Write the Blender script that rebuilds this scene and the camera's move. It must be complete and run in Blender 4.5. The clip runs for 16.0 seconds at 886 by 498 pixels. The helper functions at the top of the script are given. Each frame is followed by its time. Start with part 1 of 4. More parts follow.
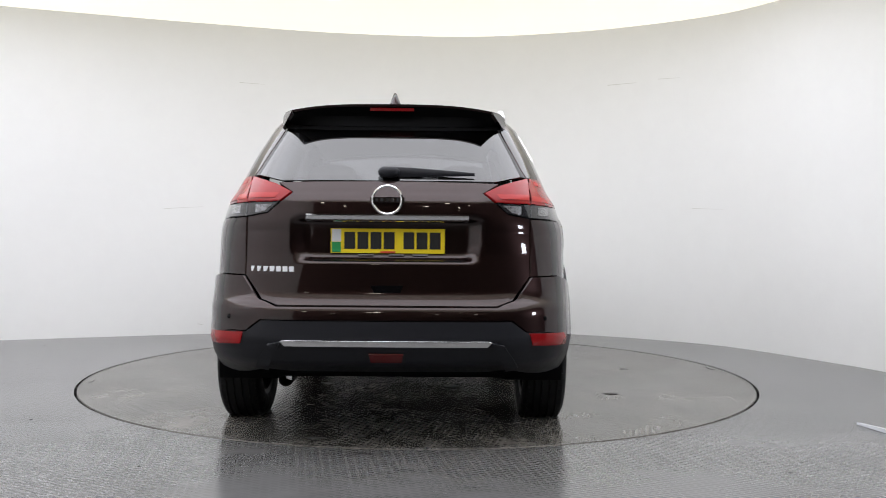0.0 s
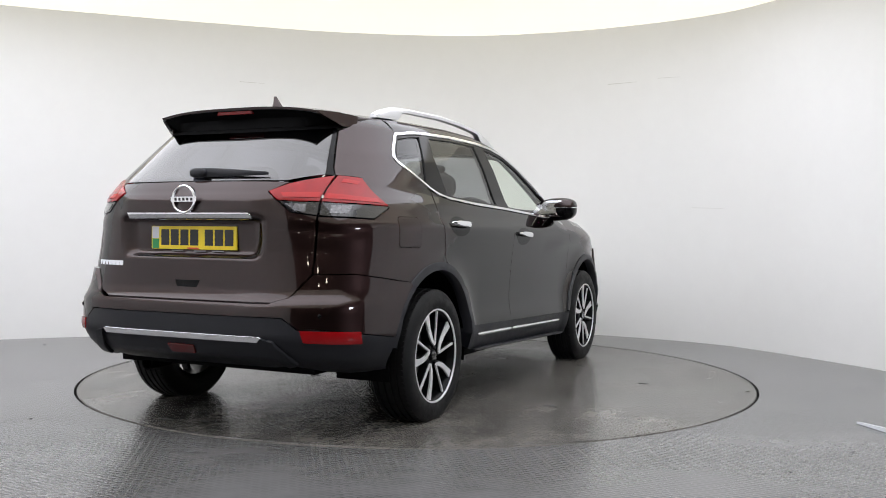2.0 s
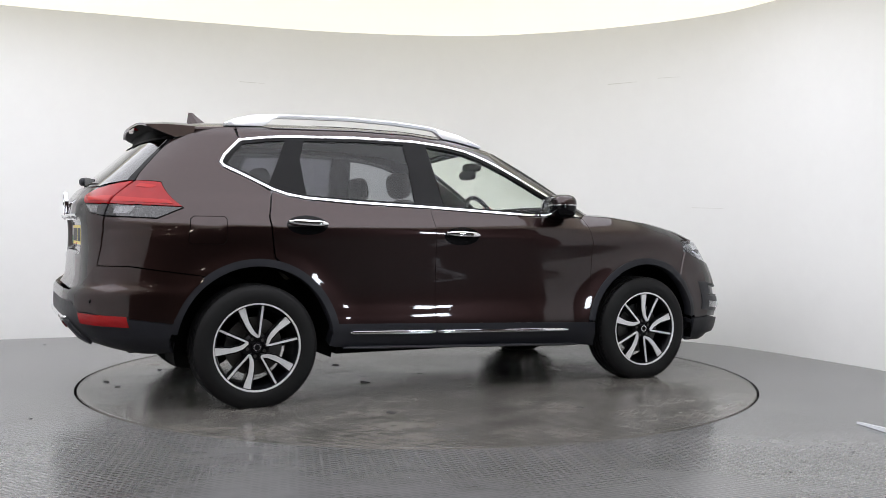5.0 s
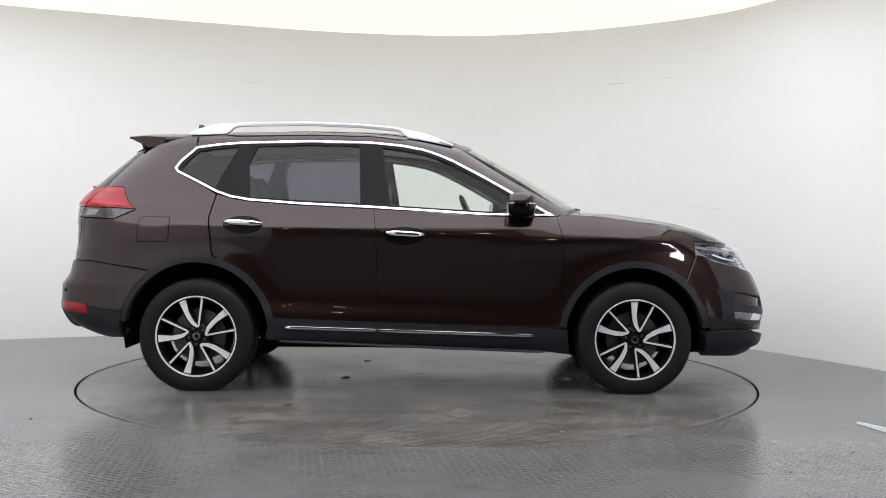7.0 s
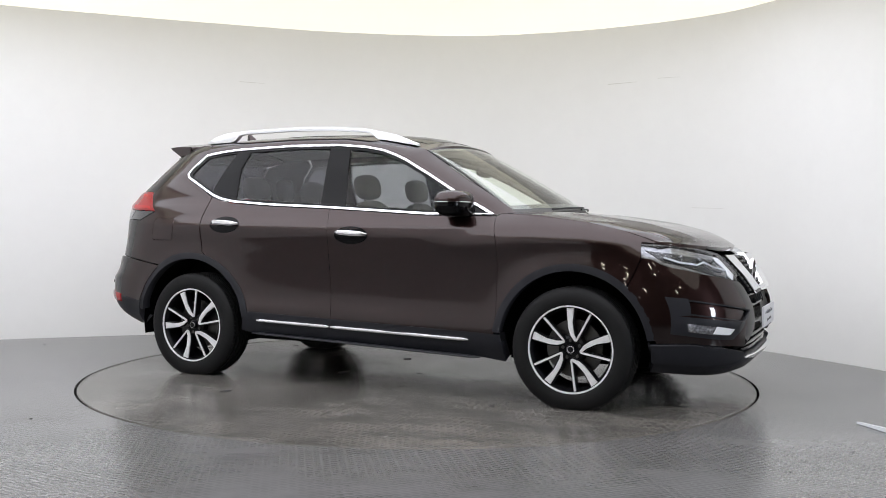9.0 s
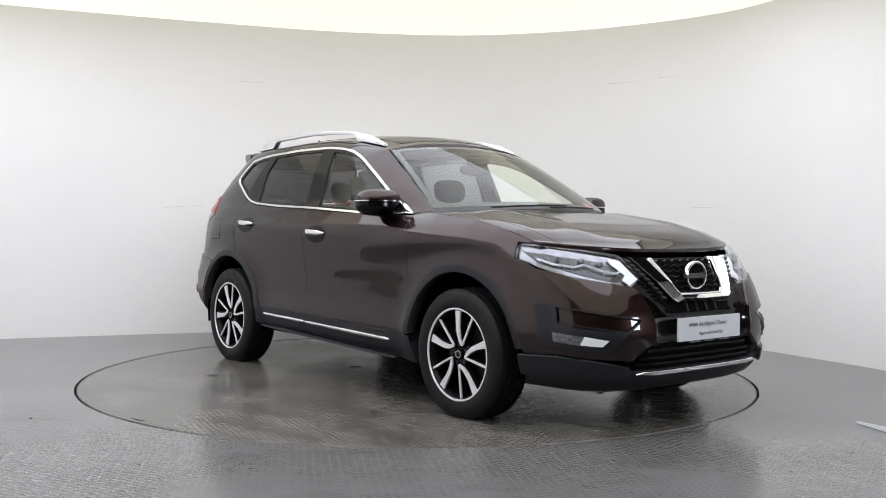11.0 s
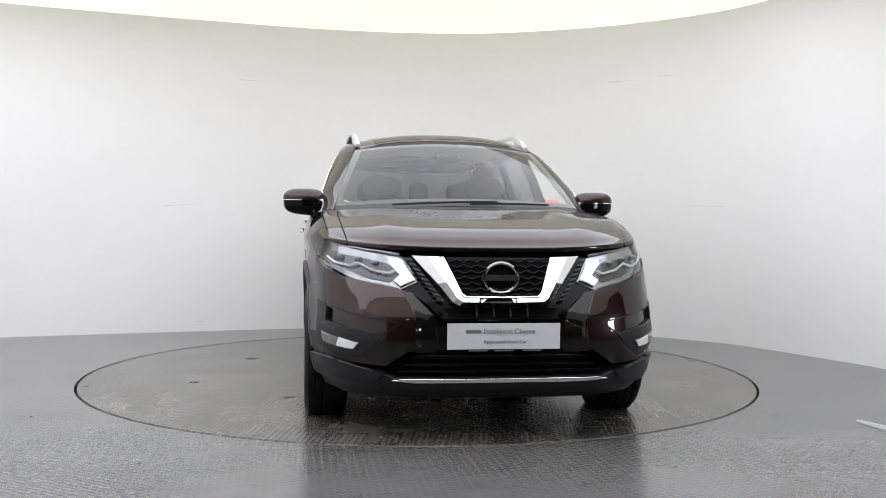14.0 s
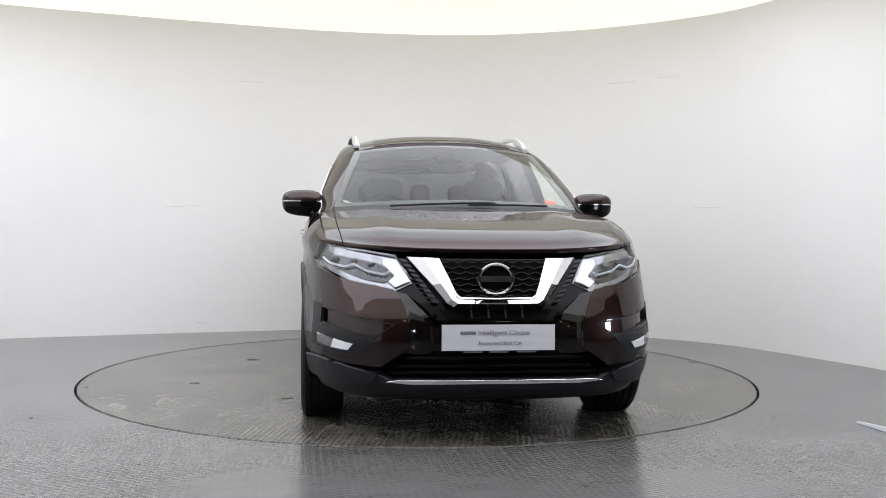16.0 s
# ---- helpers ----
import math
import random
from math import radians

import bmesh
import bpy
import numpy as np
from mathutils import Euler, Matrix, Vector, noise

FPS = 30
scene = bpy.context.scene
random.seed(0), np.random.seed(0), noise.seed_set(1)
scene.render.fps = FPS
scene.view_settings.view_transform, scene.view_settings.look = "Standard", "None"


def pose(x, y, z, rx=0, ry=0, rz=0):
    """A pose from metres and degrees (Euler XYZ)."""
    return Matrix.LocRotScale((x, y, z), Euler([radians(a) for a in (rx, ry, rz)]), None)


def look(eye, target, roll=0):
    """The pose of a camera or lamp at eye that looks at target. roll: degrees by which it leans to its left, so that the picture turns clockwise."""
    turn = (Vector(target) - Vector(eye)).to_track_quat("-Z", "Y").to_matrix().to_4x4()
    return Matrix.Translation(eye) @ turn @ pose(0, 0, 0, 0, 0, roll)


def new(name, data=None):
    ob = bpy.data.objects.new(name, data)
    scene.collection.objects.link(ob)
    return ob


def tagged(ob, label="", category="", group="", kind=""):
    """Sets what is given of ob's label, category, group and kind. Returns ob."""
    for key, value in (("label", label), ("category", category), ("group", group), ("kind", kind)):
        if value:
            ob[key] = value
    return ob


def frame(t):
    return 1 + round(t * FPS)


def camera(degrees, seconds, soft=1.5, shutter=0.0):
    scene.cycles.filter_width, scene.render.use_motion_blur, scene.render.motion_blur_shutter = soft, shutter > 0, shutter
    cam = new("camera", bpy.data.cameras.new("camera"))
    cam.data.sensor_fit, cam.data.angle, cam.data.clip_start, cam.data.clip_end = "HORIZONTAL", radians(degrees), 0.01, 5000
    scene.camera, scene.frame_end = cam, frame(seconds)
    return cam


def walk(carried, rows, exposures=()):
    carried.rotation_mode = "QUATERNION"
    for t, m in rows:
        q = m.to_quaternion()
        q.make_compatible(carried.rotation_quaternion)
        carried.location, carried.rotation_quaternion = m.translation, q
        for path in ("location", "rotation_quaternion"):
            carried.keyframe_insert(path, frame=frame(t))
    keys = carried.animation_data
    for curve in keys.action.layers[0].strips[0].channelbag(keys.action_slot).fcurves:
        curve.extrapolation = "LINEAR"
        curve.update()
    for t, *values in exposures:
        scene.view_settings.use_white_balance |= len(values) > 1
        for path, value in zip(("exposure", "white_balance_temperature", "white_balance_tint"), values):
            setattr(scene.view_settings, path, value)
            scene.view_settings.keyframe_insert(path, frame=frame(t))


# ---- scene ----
# ---------------------------------------------------------------- camera
LENS, EYE = 50.59, (0.0, -6.5533, 1.0174)
cam = camera(LENS, 16.0, 0.7, 0.3)
TILT = [(0, 0.0), (1.6, 0.0), (1.9, -0.05), (9.2, -0.05), (11.4, -0.085), (13.0, -0.1), (13.5, -0.14),
        (14.0, -0.17), (14.6, -0.17), (15.1, -0.135), (15.6, -0.1), (16.0, -0.09)]
walk(cam, [(t, pose(*EYE, 90 - 1.2043 + d, 0, -1.3606) @ pose(0, 0, 0, 0, 0, 0.4929)) for t, d in TILT],
     [(0.0, 0.0), (16.0, 0.0)])

# the turntable's angle: seconds, degrees
TURN = [(0.0, 89.15), (0.5, 82.75), (1.0, 76.3), (2.0, 63.3), (3.0, 50.35), (4.0, 37.45), (5.25, 21.5), (6.5, 5.55), (7.5, -7.4), (8.5, -20.3),
        (9.5, -33.25), (10.5, -46.1), (11.5, -58.95), (12.0, -65.6), (12.5, -71.9), (13.0, -77.4), (13.5, -81.2), (14.0, -83.3), (14.4, -83.93),
        (15.2, -83.93), (16.0, -83.93)]
OFFSET = (-0.0142, 0.1186)      # the car's middle on the turntable

# ---------------------------------------------------------------- light
world = bpy.data.worlds.new("world")
scene.world = world
world.use_nodes = True
world.node_tree.nodes["Background"].inputs[0].default_value = (0.55, 0.5, 0.45, 1)
world.node_tree.nodes["Background"].inputs[1].default_value = 0.02


def area_lamp(name, m, sx, sy, watts, colour):
    data = bpy.data.lights.new(name, "AREA")
    data.shape, data.size, data.size_y, data.energy, data.color = "RECTANGLE", sx, sy, watts, colour
    ob = new(name, data)
    ob.matrix_world = m
    return ob


area_lamp("side_softbox", look((3.50, -3.6, 1.1), (-1.5, 0.6, 1.1)), 0.40, 0.38, 18, (0.82, 0.90, 1.0))

# ---------------------------------------------------------------- materials
def material(name, colour, rough=0.5, metal=0.0, scale=0.0, amount=0.0, bump=0.0, coat=0.0, glow=0.0, spec=0.5, stretch=(1, 1, 1)):
    """A surface with coarse and fine variation of colour and gloss, and a fine relief."""
    m = bpy.data.materials.new(name)
    m.use_nodes = True
    nt = m.node_tree
    b = nt.nodes["Principled BSDF"]
    b.inputs["Base Color"].default_value = (*colour, 1)
    b.inputs["Roughness"].default_value = rough
    b.inputs["Metallic"].default_value = metal
    b.inputs["Coat Weight"].default_value = coat
    b.inputs["Coat Roughness"].default_value = 0.03
    b.inputs["Specular IOR Level"].default_value = spec
    if glow:
        b.inputs["Emission Color"].default_value = (*colour, 1)
        b.inputs["Emission Strength"].default_value = glow
    if scale:
        co = nt.nodes.new("ShaderNodeTexCoord")
        mp = nt.nodes.new("ShaderNodeMapping")
        mp.inputs["Scale"].default_value = stretch
        nt.links.new(co.outputs["Object"], mp.inputs[0])
        big, small = nt.nodes.new("ShaderNodeTexNoise"), nt.nodes.new("ShaderNodeTexNoise")
        big.inputs["Scale"].default_value, small.inputs["Scale"].default_value = scale, scale * 14
        big.inputs["Detail"].default_value, small.inputs["Detail"].default_value = 5, 4
        for n in (big, small):
            nt.links.new(mp.outputs[0], n.inputs["Vector"])
        add = nt.nodes.new("ShaderNodeMath")
        add.operation = "MULTIPLY_ADD"
        add.inputs[1].default_value = 0.35
        nt.links.new(small.outputs[0], add.inputs[0])
        nt.links.new(big.outputs[0], add.inputs[2])
        ramp = nt.nodes.new("ShaderNodeMapRange")
        ramp.inputs[1].default_value, ramp.inputs[2].default_value = 0.35, 1.0
        ramp.inputs[3].default_value, ramp.inputs[4].default_value = 1 - amount, 1 + amount
        nt.links.new(add.outputs[0], ramp.inputs[0])
        mul = nt.nodes.new("ShaderNodeVectorMath")
        mul.operation = "SCALE"
        mul.inputs[0].default_value = colour
        nt.links.new(ramp.outputs[0], mul.inputs["Scale"])
        nt.links.new(mul.outputs[0], b.inputs["Base Color"])
        r2 = nt.nodes.new("ShaderNodeMapRange")
        r2.inputs[1].default_value, r2.inputs[2].default_value = 0.35, 1.0
        r2.inputs[3].default_value, r2.inputs[4].default_value = rough * (1 - amount), min(1, rough * (1 + amount))
        nt.links.new(add.outputs[0], r2.inputs[0])
        nt.links.new(r2.outputs[0], b.inputs["Roughness"])
        if bump:
            bp = nt.nodes.new("ShaderNodeBump")
            bp.inputs["Strength"].default_value, bp.inputs["Distance"].default_value = bump, 0.01
            nt.links.new(small.outputs[0], bp.inputs["Height"])
            nt.links.new(bp.outputs[0], b.inputs["Normal"])
    return m


def glass(name, tint, gloss=1.0, ior=1.9):
    """A thin pane: tinted see-through with a mirror sheen."""
    m = bpy.data.materials.new(name)
    m.use_nodes = True
    nt = m.node_tree
    nt.nodes.remove(nt.nodes["Principled BSDF"])
    out = nt.nodes["Material Output"]
    tr, gl, mix, fr = (nt.nodes.new("ShaderNode" + k) for k in ("BsdfTransparent", "BsdfGlossy", "MixShader", "LayerWeight"))
    tr.inputs[0].default_value = (*tint, 1)
    gl.inputs["Roughness"].default_value = 0.02
    gl.inputs["Color"].default_value = (gloss, gloss, gloss, 1)
    # the same sheen from both sides of the pane
    f0 = ((ior - 1) / (ior + 1)) ** 2
    fr.inputs["Blend"].default_value = 0.5
    pw, ma = nt.nodes.new("ShaderNodeMath"), nt.nodes.new("ShaderNodeMath")
    pw.operation, ma.operation = "POWER", "MULTIPLY_ADD"
    pw.inputs[1].default_value, ma.inputs[1].default_value, ma.inputs[2].default_value = 5, 1 - f0, f0
    nt.links.new(fr.outputs["Facing"], pw.inputs[0])
    nt.links.new(pw.outputs[0], ma.inputs[0])
    nt.links.new(ma.outputs[0], mix.inputs[0])
    nt.links.new(tr.outputs[0], mix.inputs[1])
    nt.links.new(gl.outputs[0], mix.inputs[2])
    nt.links.new(mix.outputs[0], out.inputs[0])
    return m


M_WALL = material("studio_wall", (0.85, 0.848, 0.838), 0.85, scale=0.6, amount=0.03, bump=0.02)
M_CEIL = material("luminous_ceiling", (1.0, 0.965, 0.845), 0.9, glow=0.68)
M_BOX = material("light_box", (0.938, 0.945, 1.0), 0.9, glow=2.6)
M_BULB = material("lamp_glow", (1.0, 0.9, 0.75), 0.5, glow=40)
M_FLOOR = material("painted_floor", (0.121, 0.120, 0.121), 0.18, scale=0.9, amount=0.14, bump=0.02, spec=0.38)
M_DISC = material("turntable_floor", (0.128, 0.121, 0.111), 0.22, scale=1.4, amount=0.32, bump=0.04, spec=0.36)
M_GAP = material("dark_gap", (0.01, 0.01, 0.01), 0.9)
M_DARK = material("dark_room", (0.055, 0.036, 0.030), 0.7, scale=0.5, amount=0.3)
M_PAINT = material("brown_paint", (0.0250, 0.0138, 0.0132), 0.36, metal=1.0, scale=40, amount=0.06, coat=1.0)
M_PAINT.node_tree.nodes["Principled BSDF"].inputs["Specular Tint"].default_value = (0.33, 0.275, 0.315, 1)
M_PAINT.node_tree.nodes["Principled BSDF"].inputs["Coat Weight"].default_value = 0.9
M_PAINT.node_tree.nodes["Principled BSDF"].inputs["Coat Roughness"].default_value = 0.03
M_BLACK = material("black_plastic", (0.0115, 0.012, 0.016), 0.45, scale=30, amount=0.15, bump=0.05, spec=0.3)
M_GLOSS = material("gloss_black", (0.003, 0.003, 0.0035), 0.10, spec=0.14)
M_CHROME = material("chrome", (0.84, 0.84, 0.86), 0.07, metal=1.0)
M_SATIN = material("satin_aluminium", (0.72, 0.73, 0.76), 0.32, metal=1.0)
M_RUBBER = material("tyre_rubber", (0.0085, 0.0085, 0.009), 0.55, scale=25, amount=0.3, bump=0.12, spec=0.18)
M_INNER = material("inner_black", (0.0025, 0.0025, 0.0028), 0.7, spec=0.06)
M_WHITE = material("white_plate", (0.62, 0.63, 0.67), 0.35, spec=0.4)


def tread(m, turn, size, depth, worn):
    """Raised lozenges of a tread plate, worn away in patches."""
    nt = m.node_tree
    b = nt.nodes["Principled BSDF"]
    co, mp, br, no, mul, bp = (nt.nodes.new("ShaderNode" + k) for k in ("TexCoord", "Mapping", "TexBrick", "TexNoise", "Math", "Bump"))
    mp.inputs["Rotation"].default_value = (0, 0, radians(turn))
    nt.links.new(co.outputs["Object"], mp.inputs[0])
    nt.links.new(mp.outputs[0], br.inputs["Vector"])
    nt.links.new(mp.outputs[0], no.inputs["Vector"])
    br.inputs["Color1"].default_value = br.inputs["Color2"].default_value = (1, 1, 1, 1)
    br.inputs["Mortar"].default_value = (0, 0, 0, 1)
    br.inputs["Scale"].default_value = 1.0
    br.inputs["Brick Width"].default_value, br.inputs["Row Height"].default_value = size, size * 0.62
    br.inputs["Mortar Size"].default_value, br.inputs["Mortar Smooth"].default_value = size * 0.17, 0.6
    no.inputs["Scale"].default_value, no.inputs["Detail"].default_value = 1.3, 3
    rg = nt.nodes.new("ShaderNodeMapRange")
    rg.inputs[1].default_value, rg.inputs[2].default_value = worn, worn + 0.36
    nt.links.new(no.outputs[0], rg.inputs[0])
    mul.operation = "MULTIPLY"
    nt.links.new(br.outputs["Color"], mul.inputs[0])
    nt.links.new(rg.outputs[0], mul.inputs[1])
    bp.inputs["Strength"].default_value, bp.inputs["Distance"].default_value = depth, 0.004
    nt.links.new(mul.outputs[0], bp.inputs["Height"])
    for l in list(b.inputs["Normal"].links):
        nt.links.new(l.from_socket, bp.inputs["Normal"])
    nt.links.new(bp.outputs[0], b.inputs["Normal"])
    src = b.inputs["Base Color"].links[0].from_socket
    dark = nt.nodes.new("ShaderNodeMapRange")
    dark.inputs[3].default_value, dark.inputs[4].default_value = 1.16, 0.56
    nt.links.new(mul.outputs[0], dark.inputs[0])
    sc = nt.nodes.new("ShaderNodeVectorMath")
    sc.operation = "SCALE"
    nt.links.new(src, sc.inputs[0])
    nt.links.new(dark.outputs[0], sc.inputs["Scale"])
    nt.links.new(sc.outputs[0], b.inputs["Base Color"])


def stains(m, scale, lo, hi, to):
    """Dark scuffs with a shape of their own."""
    nt = m.node_tree
    b = nt.nodes["Principled BSDF"]
    co, mp, no, rg, sc = (nt.nodes.new("ShaderNode" + k) for k in ("TexCoord", "Mapping", "TexNoise", "MapRange", "VectorMath"))
    mp.inputs["Scale"].default_value = (1, 2.2, 1)
    no.inputs["Scale"].default_value, no.inputs["Detail"].default_value, no.inputs["Roughness"].default_value = scale, 7, 0.6
    rg.inputs[1].default_value, rg.inputs[2].default_value, rg.inputs[3].default_value, rg.inputs[4].default_value = lo, hi, 1.0, to
    nt.links.new(co.outputs["Object"], mp.inputs[0])
    nt.links.new(mp.outputs[0], no.inputs["Vector"])
    nt.links.new(no.outputs[0], rg.inputs[0])
    src = b.inputs["Base Color"].links[0].from_socket
    sc.operation = "SCALE"
    nt.links.new(src, sc.inputs[0])
    nt.links.new(rg.outputs[0], sc.inputs["Scale"])
    nt.links.new(sc.outputs[0], b.inputs["Base Color"])


tread(M_FLOOR, 31, 0.046, 0.12, 0.34)
tread(M_DISC, 12, 0.046, 0.16, 0.30)
stains(M_DISC, 2.2, 0.44, 0.68, 0.55)
stains(M_DISC, 9.0, 0.50, 0.74, 0.55)
stains(M_FLOOR, 1.6, 0.52, 0.75, 0.72)


# ---------------------------------------------------------------- mesh helpers
def finish(ob, mat):
    ob.data.materials.append(mat)
    for p in ob.data.polygons:
        p.use_smooth = True
    return ob


def part(name, bm, mat, parent, label="", sharp=35):
    """Links a bmesh as one mesh object under a thing or a part."""
    me = bpy.data.meshes.new(name)
    bmesh.ops.recalc_face_normals(bm, faces=bm.faces)
    bm.to_mesh(me)
    bm.free()
    ob = new(name, me)
    finish(ob, mat)
    me.set_sharp_from_angle(angle=radians(sharp))
    ob.parent = parent
    return tagged(ob, label)


def catmull(pts, n):
    out = []
    P = [np.array(p, float) for p in pts]
    P = [2 * P[0] - P[1]] + P + [2 * P[-1] - P[-2]]
    for i in range(1, len(P) - 2):
        a, b, c, d = P[i - 1:i + 3]
        for k in range(n):
            t = k / n
            out.append(0.5 * (2 * b + (c - a) * t + (2 * a - 5 * b + 4 * c - d) * t * t + (3 * b - a - 3 * c + d) * t ** 3))
    out.append(P[-2])
    return out


def ribbon(bm, rows, closed=False):
    """Quads between successive rows of points."""
    vs = [[bm.verts.new(tuple(p)) for p in r] for r in rows]
    for a, b in zip(vs, vs[1:]):
        n = len(a)
        for i in range(n if closed else n - 1):
            bm.faces.new((a[i], a[(i + 1) % n], b[(i + 1) % n], b[i]))
    return vs


# ---------------------------------------------------------------- studio
WALL_H = 2.95
WALL = catmull([(-2.1, -6.6), (-3.4, -5.7), (-4.6, -3.9), (-5.1, -1.6), (-5.0, 0.3), (-4.5, 1.4), (-3.75, 1.80), (-2.84, 2.15), (-2.0, 2.44), (-0.83, 2.78), (0.41, 2.88),
                (1.41, 2.61), (2.16, 2.18), (2.66, 1.74), (2.92, 1.32), (3.17, 0.79), (3.41, 0.21), (3.70, -0.9), (3.85, -2.4)], 10)


def offset_line(pts, d):
    out = []
    for i, p in enumerate(pts):
        t = pts[min(i + 1, len(pts) - 1)] - pts[max(i - 1, 0)]
        t = t / np.hypot(*t)
        out.append(p + d * np.array([-t[1], t[0]]))
    return out


def prism(line_a, line_b, z0, z1):
    """A closed band between two plan lines and two heights."""
    bm = bmesh.new()
    A0, A1 = [(*p, z0) for p in line_a], [(*p, z1) for p in line_a]
    B0, B1 = [(*p, z0) for p in line_b], [(*p, z1) for p in line_b]
    vs = ribbon(bm, [A0, A1, B1, B0, A0])
    bmesh.ops.remove_doubles(bm, verts=bm.verts, dist=1e-5)
    for k in (0, len(line_a) - 1):
        f = [v for p in ((A0, A1, B1, B0)) for v in bm.verts if (v.co - Vector(p[k])).length < 1e-5]
        if len(f) == 4:
            bm.faces.new(f)
    return bm


wall = part("wall_curved", prism(WALL, offset_line(WALL, 0.12), 0, WALL_H), M_WALL, None)
tagged(wall, "smooth off-white curved studio wall round the turntable", "wall", kind="structure")


def slab(x0, y0, z0, x1, y1, z1, bm=None):
    bm = bm or bmesh.new()
    m = Matrix.Translation(((x0 + x1) / 2, (y0 + y1) / 2, (z0 + z1) / 2)) @ Matrix.Diagonal((x1 - x0, y1 - y0, z1 - z0, 1))
    bmesh.ops.create_cube(bm, size=1, matrix=m)
    return bm


ceil = part("ceiling", slab(-6, -7.2, WALL_H + 0.004, 4.2, 4, WALL_H + 0.1), M_CEIL, None)
tagged(ceil, "glowing cream-white stretched fabric studio ceiling", "ceiling", kind="structure")

box = tagged(new("light_box"), "large glowing light box hung under the studio ceiling", "ceiling light")
part("diffuser", slab(-4.5, -4.6, WALL_H - 0.03, 2.6, 1.10, WALL_H - 0.012), M_BOX, box)
for x0, y0, x1, y1 in ((-4.55, -4.65, -4.502, 1.12), (2.602, -4.65, 2.65, 1.12), (-4.5, -4.65, 2.6, -4.602), (-4.5, 1.102, 2.6, 1.12)):
    part("frame", slab(x0, y0, WALL_H - 0.034, x1, y1, WALL_H + 0.002), M_WALL, box)

R_DISC = 2.247
bm = bmesh.new()
ring = [(math.cos(a), math.sin(a)) for a in np.linspace(0, 2 * math.pi, 161)[:-1]]
rows = [[(x * r, y * r, 0) for x, y in ring] for r in (R_DISC + 0.010, 3.2, 6.0)]
rows.append([(x * 12, y * 12, 0) for x, y in ring])
rows.insert(0, [(x * (R_DISC + 0.010), y * (R_DISC + 0.010), -0.06) for x, y in ring])
ribbon(bm, [r + [r[0]] for r in rows])
bmesh.ops.remove_doubles(bm, verts=bm.verts, dist=1e-5)
floor = part("floor", bm, M_FLOOR, None)
tagged(floor, "grey painted tread-plate studio floor with a dull sheen", "floor", kind="structure")
bm = bmesh.new()
bmesh.ops.create_circle(bm, cap_ends=True, segments=160, radius=R_DISC + 0.2, matrix=Matrix.Translation((0, 0, -0.07)))
pit = part("turntable_pit", bm, M_GAP, None)
tagged(pit, "dark gap under the turntable edge", "pit", kind="structure")

turntable = tagged(new("turntable"), "round grey scuffed turntable set flush in the floor", "turntable")
bm = bmesh.new()
rows = [[(x * r, y * r, z) for x, y in ring] for r, z in ((R_DISC - 0.006, -0.05), (R_DISC - 0.006, -0.003), (R_DISC - 0.009, 0.0), (1.5, 0), (0.7, 0), (0.02, 0))]
ribbon(bm, [r + [r[0]] for r in rows])
bmesh.ops.remove_doubles(bm, verts=bm.verts, dist=1e-5)
part("deck", bm, M_DISC, turntable)
bm = bmesh.new()
ribbon(bm, [[(x * r, y * r, z) for x, y in ring] + [(ring[0][0] * r, 0, z)] for r, z in ((R_DISC - 0.022, 0.0002), (R_DISC - 0.020, 0.0015), (R_DISC - 0.010, 0.0015), (R_DISC - 0.0085, -0.004))])
part("edge_ring", bm, M_DISC, turntable)
for a in (100, 280):
    bm = slab(-0.05, -0.012, 0.0, 0.05, 0.012, 0.003)
    bmesh.ops.transform(bm, matrix=Matrix.Rotation(radians(a), 4, "Z") @ Matrix.Translation((R_DISC - 0.06, 0, 0)) @ Matrix.Rotation(radians(90), 4, "Z"), verts=bm.verts)
    part("lifting_plate", bm, M_DISC, turntable, "small metal lifting plate")
# dark hall behind the camera
bm = bmesh.new()
slab(-7, -13, 0, 7, -12.9, 4.2, bm), slab(-7, -13, 4.2, 7, -7.25, 4.3, bm), slab(-7.1, -13, 0, -7, -6.7, 4.3, bm), slab(7, -13, 0, 7.1, 4.1, 4.3, bm)
slab(-7.1, -6.75, 0, -2.2, -6.7, 4.3, bm), slab(-7.1, -7.3, 2.95, 4.2, -7.2, 4.3, bm), slab(4.2, -7.25, 4.2, 7, 4.1, 4.3, bm), slab(4.2, -7.25, 2.95, 4.3, 4.1, 4.2, bm), slab(3.8, 4.0, 0, 7, 4.1, 4.2, bm)
hall = part("wall_hall", bm, M_DARK, None)
tagged(hall, "dark brown hall behind the open side of the studio", "wall", kind="structure")


def hall_lamp(x, y, z):
    t = tagged(new("hall_lamp"), "small bright ceiling lamp in the dark hall", "ceiling lamp", "hall lamps")
    bm = bmesh.new()
    bmesh.ops.create_cone(bm, cap_ends=True, segments=20, radius1=0.11, radius2=0.07, depth=0.2)
    part("housing", bm, M_DARK, t)
    bm = bmesh.new()
    bmesh.ops.create_cone(bm, cap_ends=True, segments=20, radius1=0.09, radius2=0.09, depth=0.02, matrix=Matrix.Translation((0, 0, -0.105)))
    part("bulb", bm, M_BULB, t)
    part("rod", slab(-0.01, -0.01, 0.1, 0.01, 0.01, 4.2 - z), M_DARK, t)
    t.matrix_world = Matrix.Translation((x, y, z))


for x, y, z in ((-2.2, -8.2, 2.7), (-0.7, -8.2, 2.7), (0.8, -8.2, 2.7), (2.3, -8.2, 2.7), (-1.6, -10.2, 2.7), (0.1, -10.2, 2.7), (1.8, -10.2, 2.7)):
    hall_lamp(x, y, z)

